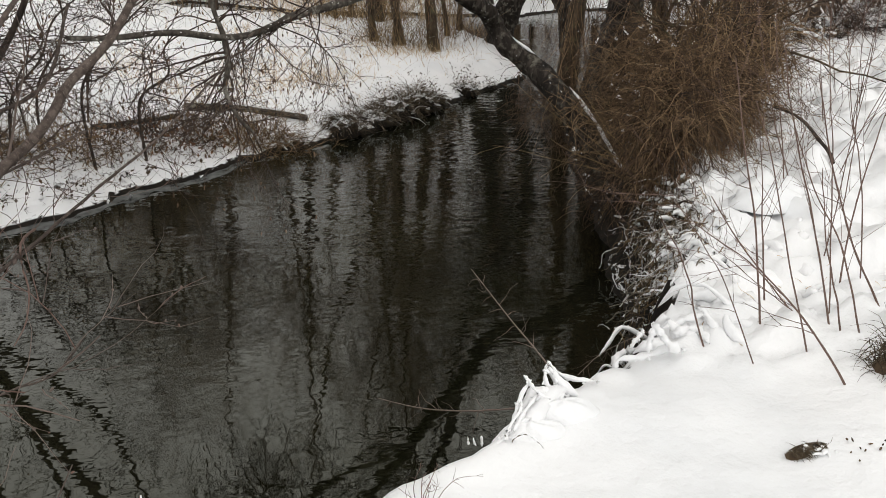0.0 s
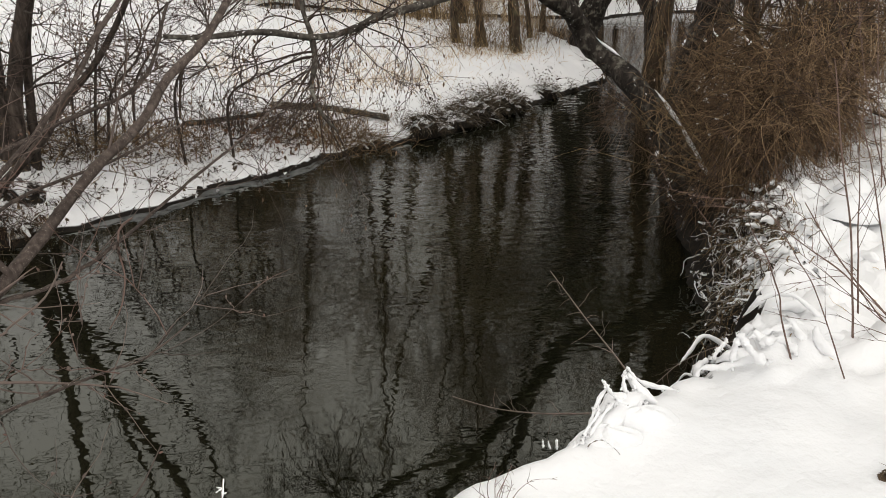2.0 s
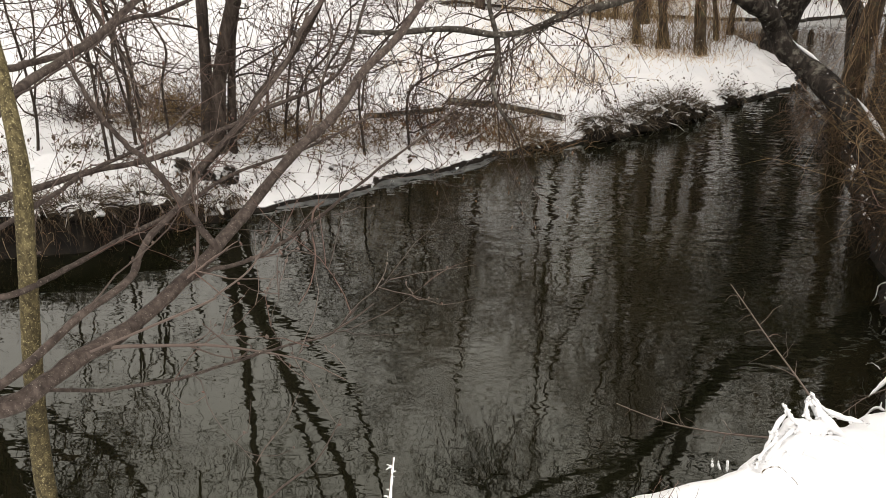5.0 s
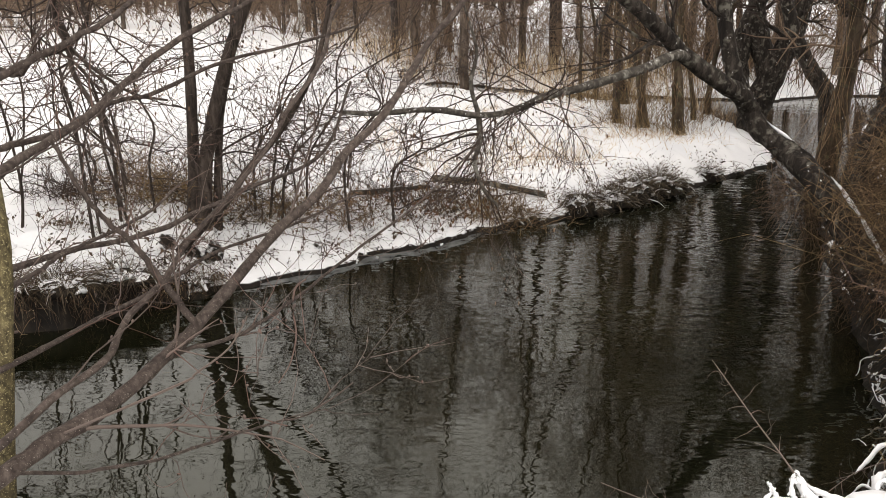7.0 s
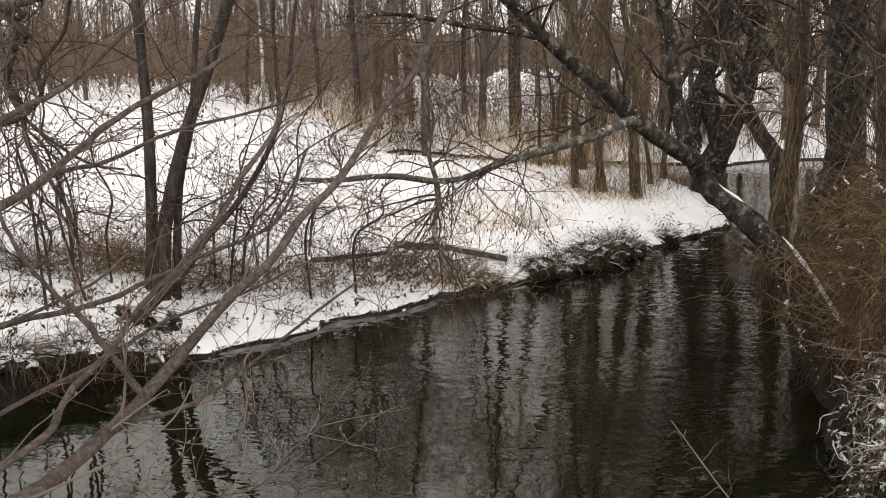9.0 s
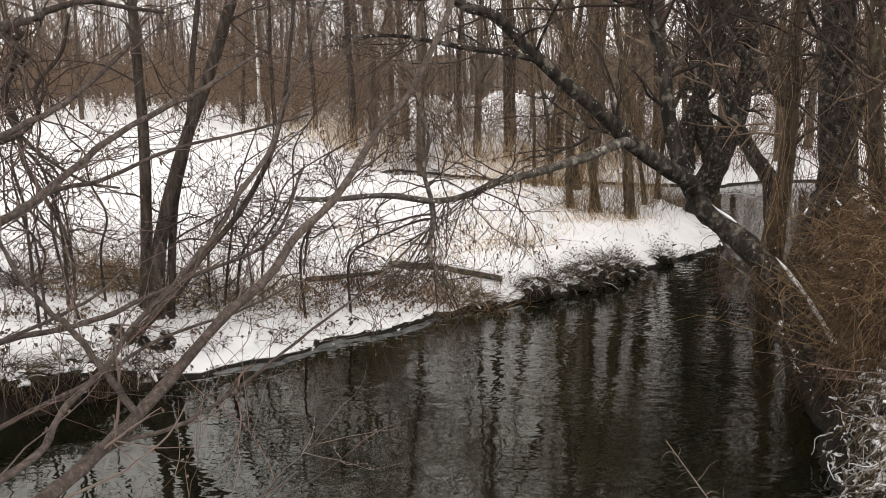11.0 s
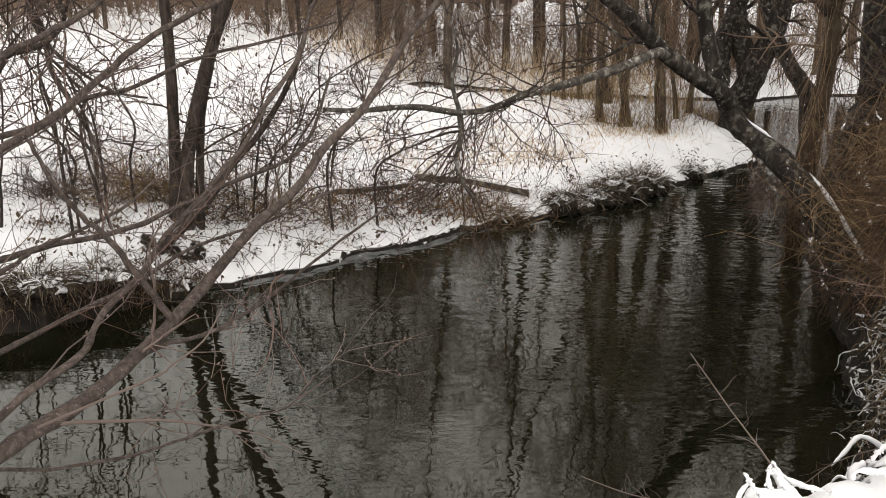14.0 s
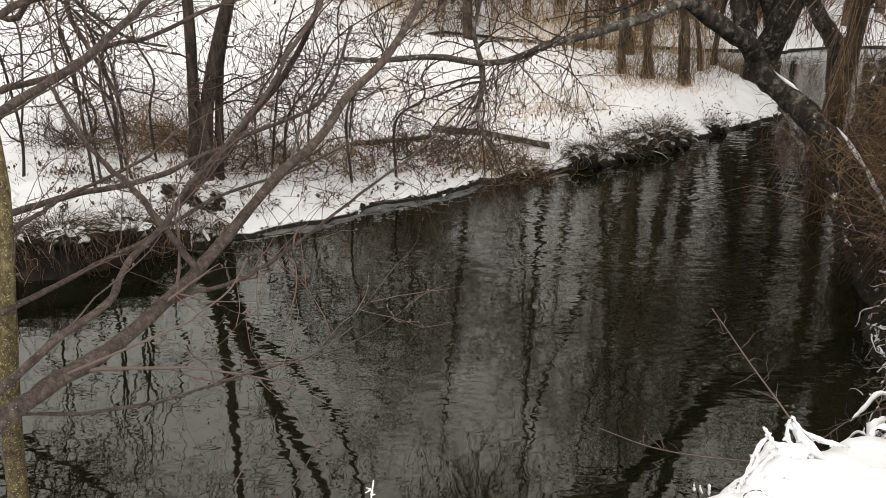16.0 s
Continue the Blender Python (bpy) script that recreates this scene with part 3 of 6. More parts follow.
NEAR_TWIGS = [
    ([(-0.672, 2.37, 1.632), (-0.632, 2.10, 1.702), (-0.632, 2.07, 1.642), (-0.622, 2.05, 1.582), (-0.632, 2.01, 1.512), (-0.662, 1.98, 1.462)], 0.0035),
    ([(-0.732, 1.20, 1.242), (-0.612, 1.25, 1.322), (-0.572, 1.31, 1.332), (-0.532, 1.37, 1.342), (-0.482, 1.44, 1.352), (-0.442, 1.52, 1.412)], 0.004),
    ([(-0.522, 1.82, 1.472), (-0.462, 1.80, 1.522), (-0.412, 1.81, 1.562)], 0.003),
    ([(-0.832, 1.88, 1.322), (-0.872, 1.95, 1.332), (-0.922, 1.96, 1.372), (-0.952, 1.97, 1.392)], 0.003),
    ([(-0.832, 1.88, 1.322), (-0.822, 1.95, 1.312), (-0.812, 1.97, 1.322), (-0.842, 1.98, 1.332), (-0.862, 1.99, 1.352)], 0.003),
    ([(-1.012, 1.50, 1.572), (-0.732, 1.51, 1.702), (-0.702, 1.52, 1.722), (-0.642, 1.55, 1.762), (-0.612, 1.56, 1.802), (-0.592, 1.57, 1.842)], 0.0035),
]
twig_shapes = [stem(p, r, 0.0015, 14, 5)[2] for p, r in NEAR_TWIGS]
lp, lr = stack(near_limbs, 30)
fill, grown = branch_out(rng, lp, lr, [(7, 0.22, 0.98, 38, 0.2, 0.75, 10, 0.15, 0.02, 5, 0.26), (4, 0.2, 0.95, 48, 0.06, 0.3, 6, 0.18, 0.02, 4, 0.6)], 0.0014)
part("twig_mass", merge(twig_shapes + fill), TWIG_NEAR, near_shrub, "bare grey-brown twigs", "stuff")
tips = np.concatenate([g[0][:, [2, 4, -1]].reshape(-1, 3) for g in grown])
buds = tips[rng.permutation(len(tips))[:420]]
part("bud_cover", ellipsoids(rng, buds, 0.012, 0.0035, -0.5), TWIG_NEAR, near_shrub, "small closed winter buds", "stuff")

# ---- the alder with two trunks on the far bank ----
rng = np.random.RandomState(21)
far_alder = thing("alder_tree", spot(-2.96, 7.01), "dark alder with leaning twin trunks on the snowy bank", "tree")
ALDER_TRUNKS = []
ALDER_TRUNKS.append(([spot(-2.96, 7.01, 0.1), (-2.93, 7.09, 1.07), (-2.91, 7.16, 2.00), (-2.95, 7.24, 2.76), (-2.99, 7.32, 3.26), (-3.03, 7.40, 3.99), (-3.03, 7.47, 5.17), (-3.05, 7.55, 6.29), (-3.00, 7.64, 8.05)], 0.051, 0.034, 0.025))
ALDER_TRUNKS.append(([spot(-2.88, 7.01, 0.1), (-2.81, 7.13, 1.12), (-2.60, 7.24, 1.89), (-2.32, 7.36, 2.66), (-2.13, 7.47, 3.27), (-1.97, 7.59, 3.93), (-1.68, 7.71, 5.23), (-1.46, 7.83, 6.78)], 0.061, 0.042, 0.03))
ALDER_TRUNKS.append(([spot(-2.78, 7.12, 0.1), (-2.72, 7.28, 1.36), (-2.60, 7.42, 2.00), (-2.56, 7.55, 2.67), (-2.52, 7.74, 3.33), (-2.49, 8.01, 4.15), (-2.37, 8.19, 5.69)], 0.036, 0.020, 0.015))
ALDER_TRUNKS.append(([spot(-2.98, 6.55, 0.1), (-2.41, 6.43, 0.81), (-2.22, 6.46, 1.08), (-1.91, 6.49, 1.42), (-1.64, 6.52, 1.86), (-1.50, 6.55, 2.28), (-1.43, 6.58, 2.72), (-1.37, 6.61, 3.30), (-1.40, 6.64, 3.89)], 0.034, 0.010, 0.01))
alder_trunks = [stem(p, a, b, 34, 12, 0.07, f) for p, a, b, f in ALDER_TRUNKS]
for s in alder_trunks:
    part("trunk", s[2], BARK_ALDER, far_alder)
lp, lr = stack(alder_trunks, 34)
fill, grown = branch_out(rng, lp, lr, [(20, 0.12, 0.98, 68, 0.6, 2.0, 12, 0.26, -0.005, 5, 0.17), (6, 0.15, 0.98, 48, 0.3, 1.0, 8, 0.22, 0.0, 4, 0.55), (1, 0.2, 0.95, 45, 0.12, 0.4, 5, 0.2, -0.02, 3, 0.7)], 0.0024)
each_part("limb", *grown[0], 5, BARK_ALDER, far_alder)
part("twig_mass", merge(fill[1:]), TWIG_DARK, far_alder, "fine dark bare twigs", "stuff")
fill, _ = branch_out(rng, lp[:3], lr[:3], [(12, 0.62, 0.98, 60, 0.6, 1.9, 8, 0.18, 0.02, 4, 0.3), (8, 0.15, 0.98, 48, 0.25, 0.9, 6, 0.18, 0.0, 3, 0.6), (3, 0.2, 0.95, 45, 0.12, 0.4, 3, 0.16, 0.0, 3, 0.7)], 0.0028)
part("crown_twig_mass", merge(fill), SHOOT_DEEP, far_alder, "dense brown upper twigs", "stuff")
at = grown[2][0][:, -1]
part("cone_mass", ellipsoids(rng, at[rng.permutation(len(at))[:500]], 0.035, 0.008, 1.0), CATKIN, far_alder, "dark hanging catkins and cones", "stuff")

# a dark crooked alder at the left end of the far bank
left_alder = thing("alder_tree", spot(-5.6, 6.2), "dark crooked alder with drooping snaking boughs", "tree")
LEFT_STEMS = []
LEFT_STEMS.append(([spot(-5.6, 6.2, 0.1), (-5.5, 6.2, 1.2), (-5.2, 6.1, 2.3), (-5.0, 6.0, 3.2), (-5.1, 6.1, 5.0), (-5.3, 6.4, 7.5)], 0.09, 0.035))
LEFT_STEMS.append(([(-5.35, 6.15, 1.7), (-5.25, 7.1, 2.9), (-4.95, 7.9, 4.2), (-4.75, 8.3, 6.3)], 0.055, 0.022))
LEFT_STEMS.append(([(-5.35, 6.15, 1.8), (-5.7, 6.6, 3.2), (-5.9, 7.0, 4.8), (-6.1, 7.3, 6.8)], 0.06, 0.025))
LEFT_STEMS.append(([(-5.15, 6.1, 2.6), (-4.9, 6.0, 2.78)] + [(-2.72, 4.32, 2.73), (-2.49, 4.38, 2.83), (-2.3, 4.44, 2.9), (-2.1, 4.49, 2.96), (-1.87, 4.55, 2.93), (-1.7, 4.61, 2.91)][1:], 0.028, 0.009))
LEFT_STEMS.append(([(-4.85, 6.02, 2.80)] + [(-2.54, 4.39, 2.81), (-2.49, 4.42, 2.73), (-2.51, 4.44, 2.6), (-2.59, 4.47, 2.47), (-2.59, 4.5, 2.31), (-2.52, 4.53, 2.18), (-2.41, 4.56, 2.07), (-2.23, 4.58, 1.95), (-2.04, 4.61, 1.91)], 0.021, 0.007))
LEFT_STEMS.append(([(-5.1, 6.05, 4.0)] + [(-2.54, 4.39, 2.8), (-2.5, 4.39, 2.6), (-2.55, 4.39, 2.44), (-2.51, 4.43, 2.29), (-2.52, 4.46, 2.09), (-2.43, 4.46, 1.9), (-2.36, 4.54, 1.65), (-2.36, 4.61, 1.39)], 0.026, 0.009))
LEFT_STEMS.append(([(-4.7, 5.9, 2.5), (-2.78, 4.18, 2.12), (-2.58, 4.18, 2.19), (-2.39, 4.18, 2.24), (-2.27, 4.21, 2.36), (-2.29, 4.25, 2.5), (-2.17, 4.32, 2.68), (-2.11, 4.32, 2.88)], 0.019, 0.009))
left_stems = [stem(pts, a, b, 30, 9, 0.08) for pts, a, b in LEFT_STEMS]
part("trunk", left_stems[0][2], BARK_ALDER, left_alder)
for s in left_stems[1:]:
    part("limb", s[2], BARK_ALDER, left_alder)
lp, lr = stack(left_stems, 30)
fill, grown = branch_out(rng, lp, lr, [(14, 0.2, 0.98, 60, 0.4, 1.5, 10, 0.24, 0.01, 5, 0.32), (5, 0.2, 0.98, 48, 0.15, 0.7, 7, 0.24, 0.0, 4, 0.55)], 0.0024)
part("twig_mass", merge(fill), TWIG_DARK, left_alder, "tangled dark bare twigs", "stuff")
fill, _ = branch_out(rng, lp[:3], lr[:3], [(50, 0.34, 0.98, 62, 0.6, 2.0, 9, 0.18, 0.02, 4, 0.3), (10, 0.15, 0.98, 48, 0.25, 0.9, 6, 0.18, 0.0, 3, 0.6), (3, 0.2, 0.95, 45, 0.12, 0.4, 3, 0.16, 0.0, 3, 0.7)], 0.003)
part("crown_twig_mass", merge(fill), SHOOT_DEEP, left_alder, "dense brown upper twigs", "stuff")

# saplings with crooked stems, on the far bank
SAPLINGS = []
SAPLINGS.append([(-3.56, 6.90, 0.98), (-3.61, 6.90, 1.43), (-3.64, 6.90, 1.71), (-3.81, 6.90, 2.04), (-3.82, 6.90, 2.39), (-3.86, 6.90, 2.9)])
SAPLINGS.append([(-4.21, 6.30, 0.93), (-4.18, 6.30, 1.42), (-4.21, 6.30, 1.79), (-4.23, 6.30, 2.20), (-4.3, 6.3, 2.8)])
SAPLINGS.append([(-3.43, 6.60, 1.28), (-3.51, 6.60, 1.67), (-3.77, 6.60, 1.91), (-3.98, 6.60, 2.18), (-4.08, 6.60, 2.46), (-4.1, 6.6, 3.0)])
SAPLINGS.append([(-3.60, 6.25, 1.10), (-3.64, 6.30, 1.57), (-3.63, 6.35, 1.93), (-3.75, 6.40, 2.28), (-3.8, 6.4, 2.9)])
SAPLINGS.append([(-2.35, 7.6, 1.0), (-2.2, 7.7, 1.5), (-1.95, 7.7, 1.9), (-1.8, 7.8, 2.5)])
SAPLINGS.append([(-2.0, 7.9, 0.9), (-1.75, 7.9, 1.4), (-1.7, 8.0, 1.9), (-1.4, 8.1, 2.4)])
SAPLINGS.append([(-4.9, 7.4, 1.0), (-4.7, 7.4, 1.7), (-4.95, 7.5, 2.4), (-4.8, 7.5, 3.2)])
SAPLINGS.append([(-3.38, 6.50, 1.13), (-3.37, 6.50, 1.47), (-3.40, 6.50, 1.76), (-3.47, 6.50, 1.95), (-3.52, 6.50, 2.14), (-3.60, 6.50, 2.32), (-3.59, 6.50, 2.64), (-3.50, 6.50, 3.00)])
SAPLINGS.append([(-3.59, 6.30, 1.17), (-3.56, 6.30, 1.36), (-3.61, 6.30, 1.60), (-3.61, 6.30, 1.83), (-3.52, 6.30, 2.06), (-3.51, 6.30, 2.28), (-3.63, 6.30, 2.51)])
SAPLINGS.append([(-3.20, 6.90, 1.05), (-3.22, 6.90, 1.36), (-3.32, 6.90, 1.67), (-3.38, 6.90, 1.92), (-3.47, 6.90, 2.07), (-3.54, 6.90, 2.31), (-3.48, 6.90, 2.65)])
for _ in range(11):
    x, y = rng.uniform(-4.6, -1.1), rng.uniform(7.2, 9.0)
    y = max(y, 7.4 + 0.65 * (x + 2.2))
    bend, rise = rng.uniform(-0.7, 0.8), rng.uniform(0.9, 1.8)
    SAPLINGS.append([(x + bend * 0.4 + rng.normal(0, 0.08), y, 0.5 + rise * 0.25), (x + bend + rng.normal(0, 0.1), y, 0.5 + rise * 0.5), (x + bend * 1.2 + rng.normal(0, 0.12), y + 0.1, 0.5 + rise * 0.75), (x + bend * 2 + rng.normal(0, 0.12), y + 0.1, 0.5 + rise)])
for pts in SAPLINGS:
    foot = spot(pts[0][0] + rng.uniform(-0.1, 0.1), pts[0][1])
    sap = thing("alder_sapling", foot, "thin crooked bare sapling on the snowy bank", "shrub", "saplings on the far bank")
    pts = [(x + rng.normal(0, 0.05), y + rng.normal(0, 0.05), z) for x, y, z in pts]
    s = stem([(foot[0], foot[1], foot[2] - 0.06)] + pts, rng.uniform(0.009, 0.016), 0.005, 26, 8, 0.10)
    part("stem", s[2], BARK_ALDER, sap)
    fill, grown = branch_out(rng, s[0][None], s[1][None], [(7 if foot[0] < -3.1 else 14, 0.08, 0.98, 62, 0.4, 1.3, 11, 0.27, 0.0, 4, 0.6), (5, 0.2, 0.98, 48, 0.15, 0.5, 6, 0.25, 0.0, 3, 0.65)], 0.0022)
    part("twig_mass", merge(fill), TWIG_DARK, sap, "tangled dark twigs", "stuff")
    at = grown[1][0][:, -1]
    part("cone_mass", ellipsoids(rng, at[rng.permutation(len(at))[:40]], 0.028, 0.007, 1.0), CATKIN, sap, "small dark cones", "stuff")

# ---- the leaning willow over the stream, with its long bough ----
rng = np.random.RandomState(31)
lean_tree = thing("willow_tree", spot(2.98, 5.5), "black leaning willow with snow caught in its forks", "tree")
LEAN = []
LEAN.append(("trunk", [spot(2.94, 5.5, 0.15), (2.77, 5.75, 0.45), (2.56, 6.0, 0.82), (2.42, 6.14, 1.05), (2.30, 6.4, 1.23), (2.19, 6.58, 1.33), (2.05, 6.69, 1.45), (1.92, 6.73, 1.66), (1.82, 6.73, 1.81)], 0.125, 0.070, BARK_WILLOW))
LEAN.append(("limb", [(1.96, 6.73, 1.61), (1.84, 6.59, 1.74), (1.63, 6.43, 1.85), (1.28, 6.25, 2.08), (1.04, 6.07, 2.29), (0.73, 5.89, 2.52), (0.46, 5.71, 2.74), (0.21, 5.54, 2.96), (-0.02, 5.36, 3.02), (-0.32, 5.2, 3.24), (-0.51, 5.04, 3.56)], 0.080, 0.020, BARK_WILLOW))
LEAN.append(("limb", [(1.96, 6.77, 1.58), (1.91, 6.8, 1.73), (1.82, 6.82, 1.92), (1.72, 6.86, 2.33), (1.67, 6.88, 2.74), (1.56, 6.91, 3.02), (1.48, 6.93, 3.39), (1.38, 6.97, 4.1), (1.21, 7.0, 5.04), (1.11, 7.06, 6.27)], 0.078, 0.028, BARK_WILLOW))
LEAN.append(("bough", [(1.33, 6.28, 2.05), (1.18, 6.04, 2.08), (0.95, 5.83, 2.01), (0.71, 5.63, 1.96), (0.47, 5.44, 1.91), (0.21, 5.25, 1.87), (0.07, 5.06, 1.83), (-0.16, 4.88, 1.8), (-0.47, 4.69, 1.86), (-0.75, 4.51, 1.86), (-0.93, 4.33, 1.89)], 0.038, 0.012, BARK_LICHEN))
LEAN.append(("limb", [(0.54, 5.76, 2.67), (0.31, 5.61, 2.72), (-0.01, 5.4, 2.75), (-0.41, 5.14, 2.81), (-0.74, 4.94, 2.79)], 0.026, 0.008, BARK_WILLOW))
lean_stems = [stem(p, a, b, 36, 12, 0.16 if name == "bough" else 0.11) for name, p, a, b, _ in LEAN]
for (name, *_, mat), s in zip(LEAN, lean_stems):
    made = part(name, s[2], mat, lean_tree, "grey lichened bough reaching over the bank" if name == "bough" else "")
    bough_part = made if name == "bough" else (None if name == "trunk" else bough_part)
part("snow", snow_strip(lean_stems[0][0], lean_stems[0][1], 0.60, 0.76, 0.18, -0.18, side=(0.45, -0.4, 0.80)), SNOW, lean_tree, "strip of snow on the trunk")
part("snow", snow_strip(lean_stems[0][0], lean_stems[0][1], 0.13, 0.44, 0.26, -0.3, side=(0.76, -0.42, 0.52)), SNOW, lean_tree, "strip of snow along the root")
for s, n in zip(lean_stems, [40, 90, 80, 60, 20]):
    part("snow_fleck_mass", flecks(rng, s[0], s[1], n, 0.0045), SNOW, lean_tree, "crumbs of snow in the bark", "stuff")
lp, lr = stack(lean_stems[1:3] + lean_stems[4:], 36)
fill, grown = branch_out(rng, lp, lr, [(14, 0.3, 0.99, 55, 0.5, 1.5, 9, 0.13, 0.05, 5, 0.3), (8, 0.15, 0.98, 45, 0.25, 0.8, 6, 0.13, 0.0, 4, 0.5), (4, 0.2, 0.95, 45, 0.12, 0.36, 4, 0.14, -0.03, 3, 0.6)], 0.0022)
each_part("branch", *grown[0], 5, BARK_WILLOW, lean_tree)
part("twig_mass", merge(fill[1:]), TWIG_DARK, lean_tree, "fine dark bare twigs", "stuff")
fill, _ = branch_out(rng, *stack(lean_stems[2:3], 36), [(46, 0.48, 0.98, 62, 0.7, 2.3, 9, 0.16, 0.02, 4, 0.3), (9, 0.15, 0.98, 48, 0.3, 0.9, 6, 0.17, 0.0, 3, 0.6), (3, 0.2, 0.95, 45, 0.12, 0.4, 3, 0.16, 0.0, 3, 0.7)], 0.0032)
part("crown_twig_mass", merge(fill), TWIG_DARK, lean_tree, "dense dark upper twigs", "stuff")
bp, br = stack(lean_stems[3:4], 36)
fill, grown = branch_out(rng, bp, br, [(34, 0.42, 0.99, 75, 0.28, 0.9, 9, 0.16, -0.02, 5, 0.22), (7, 0.15, 0.98, 45, 0.12, 0.46, 6, 0.16, -0.03, 4, 0.6), (3, 0.2, 0.95, 40, 0.06, 0.2, 4, 0.15, -0.05, 3, 0.7)], 0.0022)
part("hanging_twig_mass", merge(fill), TWIG_DARK, bough_part, "drooping dark twigs of the bough", "stuff")
at = np.concatenate([grown[1][0][:, -1], grown[2][0][:, -1]])
part("catkin_mass", ellipsoids(rng, at[rng.permutation(len(at))[:300]], 0.030, 0.005, 1.6), CATKIN, bough_part, "brown catkins hanging in pairs", "stuff")
# the upright side stem under the bough, with twigs that droop to the water
side_stem = stem([(-0.2, 4.88, 1.8), (-0.19, 4.85, 1.65), (-0.22, 4.83, 1.51), (-0.16, 4.77, 1.36), (-0.07, 4.68, 1.28)], 0.020, 0.009, 16, 8)
part("drooping_branch", side_stem[2], BARK_LICHEN, lean_tree)
side_top = stem([(-0.2, 4.88, 1.8), (-0.25, 4.88, 1.99), (-0.22, 4.91, 2.19), (-0.3, 4.91, 2.45)], 0.016, 0.006, 16, 8)
part("rising_branch", side_top[2], BARK_LICHEN, lean_tree)
lp, lr = stack([side_stem, side_top], 16)
fill, grown = branch_out(rng, lp, lr, [(16, 0.1, 0.99, 65, 0.25, 0.8, 8, 0.15, -0.06, 4, 0.4), (6, 0.2, 0.98, 45, 0.1, 0.32, 5, 0.16, -0.05, 3, 0.7)], 0.0022)
part("drooping_twig_mass", merge(fill), TWIG_DARK, lean_tree, "twigs drooping down to the water", "stuff")
at = grown[1][0][:, -1]
part("catkin_mass", ellipsoids(rng, at[rng.permutation(len(at))[:90]], 0.030, 0.005, 1.6), CATKIN, lean_tree, "brown hanging catkins", "stuff")

# ---- the willows behind it ----
CROSSED = []
CROSSED.append([[(5.19, 13.00, 0.43), (5.02, 13.00, 0.86), (4.71, 13.00, 1.35), (4.39, 13.00, 1.88), (4.09, 13.00, 2.65), (3.79, 13.00, 3.48), (3.56, 13.00, 4.33), (3.14, 13.00, 6.27)], [(5.17, 13.00, 2.25), (4.55, 13.00, 2.84), (4.11, 13.00, 3.31), (3.86, 13.00, 3.82), (3.59, 13.00, 4.58)]])
CROSSED.append([[(4.38, 15.00, 0.19), (4.57, 15.00, 0.64), (4.88, 15.00, 1.44), (5.07, 15.00, 2.01), (5.19, 15.00, 2.83), (5.21, 15.00, 3.83), (5.18, 15.00, 5.46)], [(4.70, 15.00, 1.07), (4.37, 15.00, 2.01), (4.38, 15.00, 2.48), (4.59, 15.00, 3.33), (4.67, 15.00, 4.32), (4.72, 15.00, 6.39)], [(4.12, 15.00, 0.96), (4.15, 15.00, 1.70), (4.38, 15.00, 2.48), (4.46, 15.00, 3.33), (4.52, 15.00, 4.32)]])
CROSSED.append([[(3.7, 9.35, 0.1), (3.66, 9.30, 0.85), (3.73, 9.30, 1.39), (3.75, 9.30, 2.18), (3.72, 9.30, 2.95), (3.69, 9.30, 3.80), (3.61, 9.30, 5.18), (3.6, 9.3, 7.4)]])
CROSSED.append([[(3.72, 8.2, 0.1), (3.80, 8.23, 1.18), (3.87, 8.27, 1.51), (3.78, 8.30, 2.51), (3.73, 8.33, 3.34), (3.60, 8.37, 4.40), (3.46, 8.40, 5.42), (3.3, 8.4, 7.5)]])
CROSSED.append([[(3.95, 7.2, 0.4), (3.86, 7.2, 0.9), (3.72, 7.23, 1.75), (3.62, 7.27, 2.75), (3.56, 7.30, 3.70), (3.45, 7.3, 5.5)]])
CROSSED.append([[(4.9, 6.9, 0.5), (4.75, 6.95, 1.5), (4.62, 7.0, 2.5), (4.5, 7.0, 4.0), (4.4, 7.0, 6.0)]])
CROSSED.append([[(3.55, 6.05, 1.0), (3.73, 6.07, 1.27), (3.8, 6.07, 1.51), (3.83, 6.07, 1.87), (3.9, 6.1, 3.0), (3.88, 6.1, 5.0)]])
CROSSED.append([[(3.12, 5.8, 0.8), (3.22, 5.8, 1.02), (3.26, 5.8, 1.29), (3.32, 5.8, 1.56), (3.36, 5.8, 1.9), (3.45, 5.85, 3.2), (3.4, 5.9, 5.0)]])
CROSSED_R = [(0.15, BARK_WILLOW, TWIG_DARK), (0.27, BARK_WILLOW, TWIG_DARK), (0.12, BARK_TAN, SHOOT_BROWN), (0.25, BARK_WILLOW, TWIG_DARK), (0.10, BARK_TAN, SHOOT_BROWN), (0.055, BARK_TAN, SHOOT_BROWN), (0.065, BARK_TAN, SHOOT_BROWN), (0.05, BARK_TAN, SHOOT_TAN)]
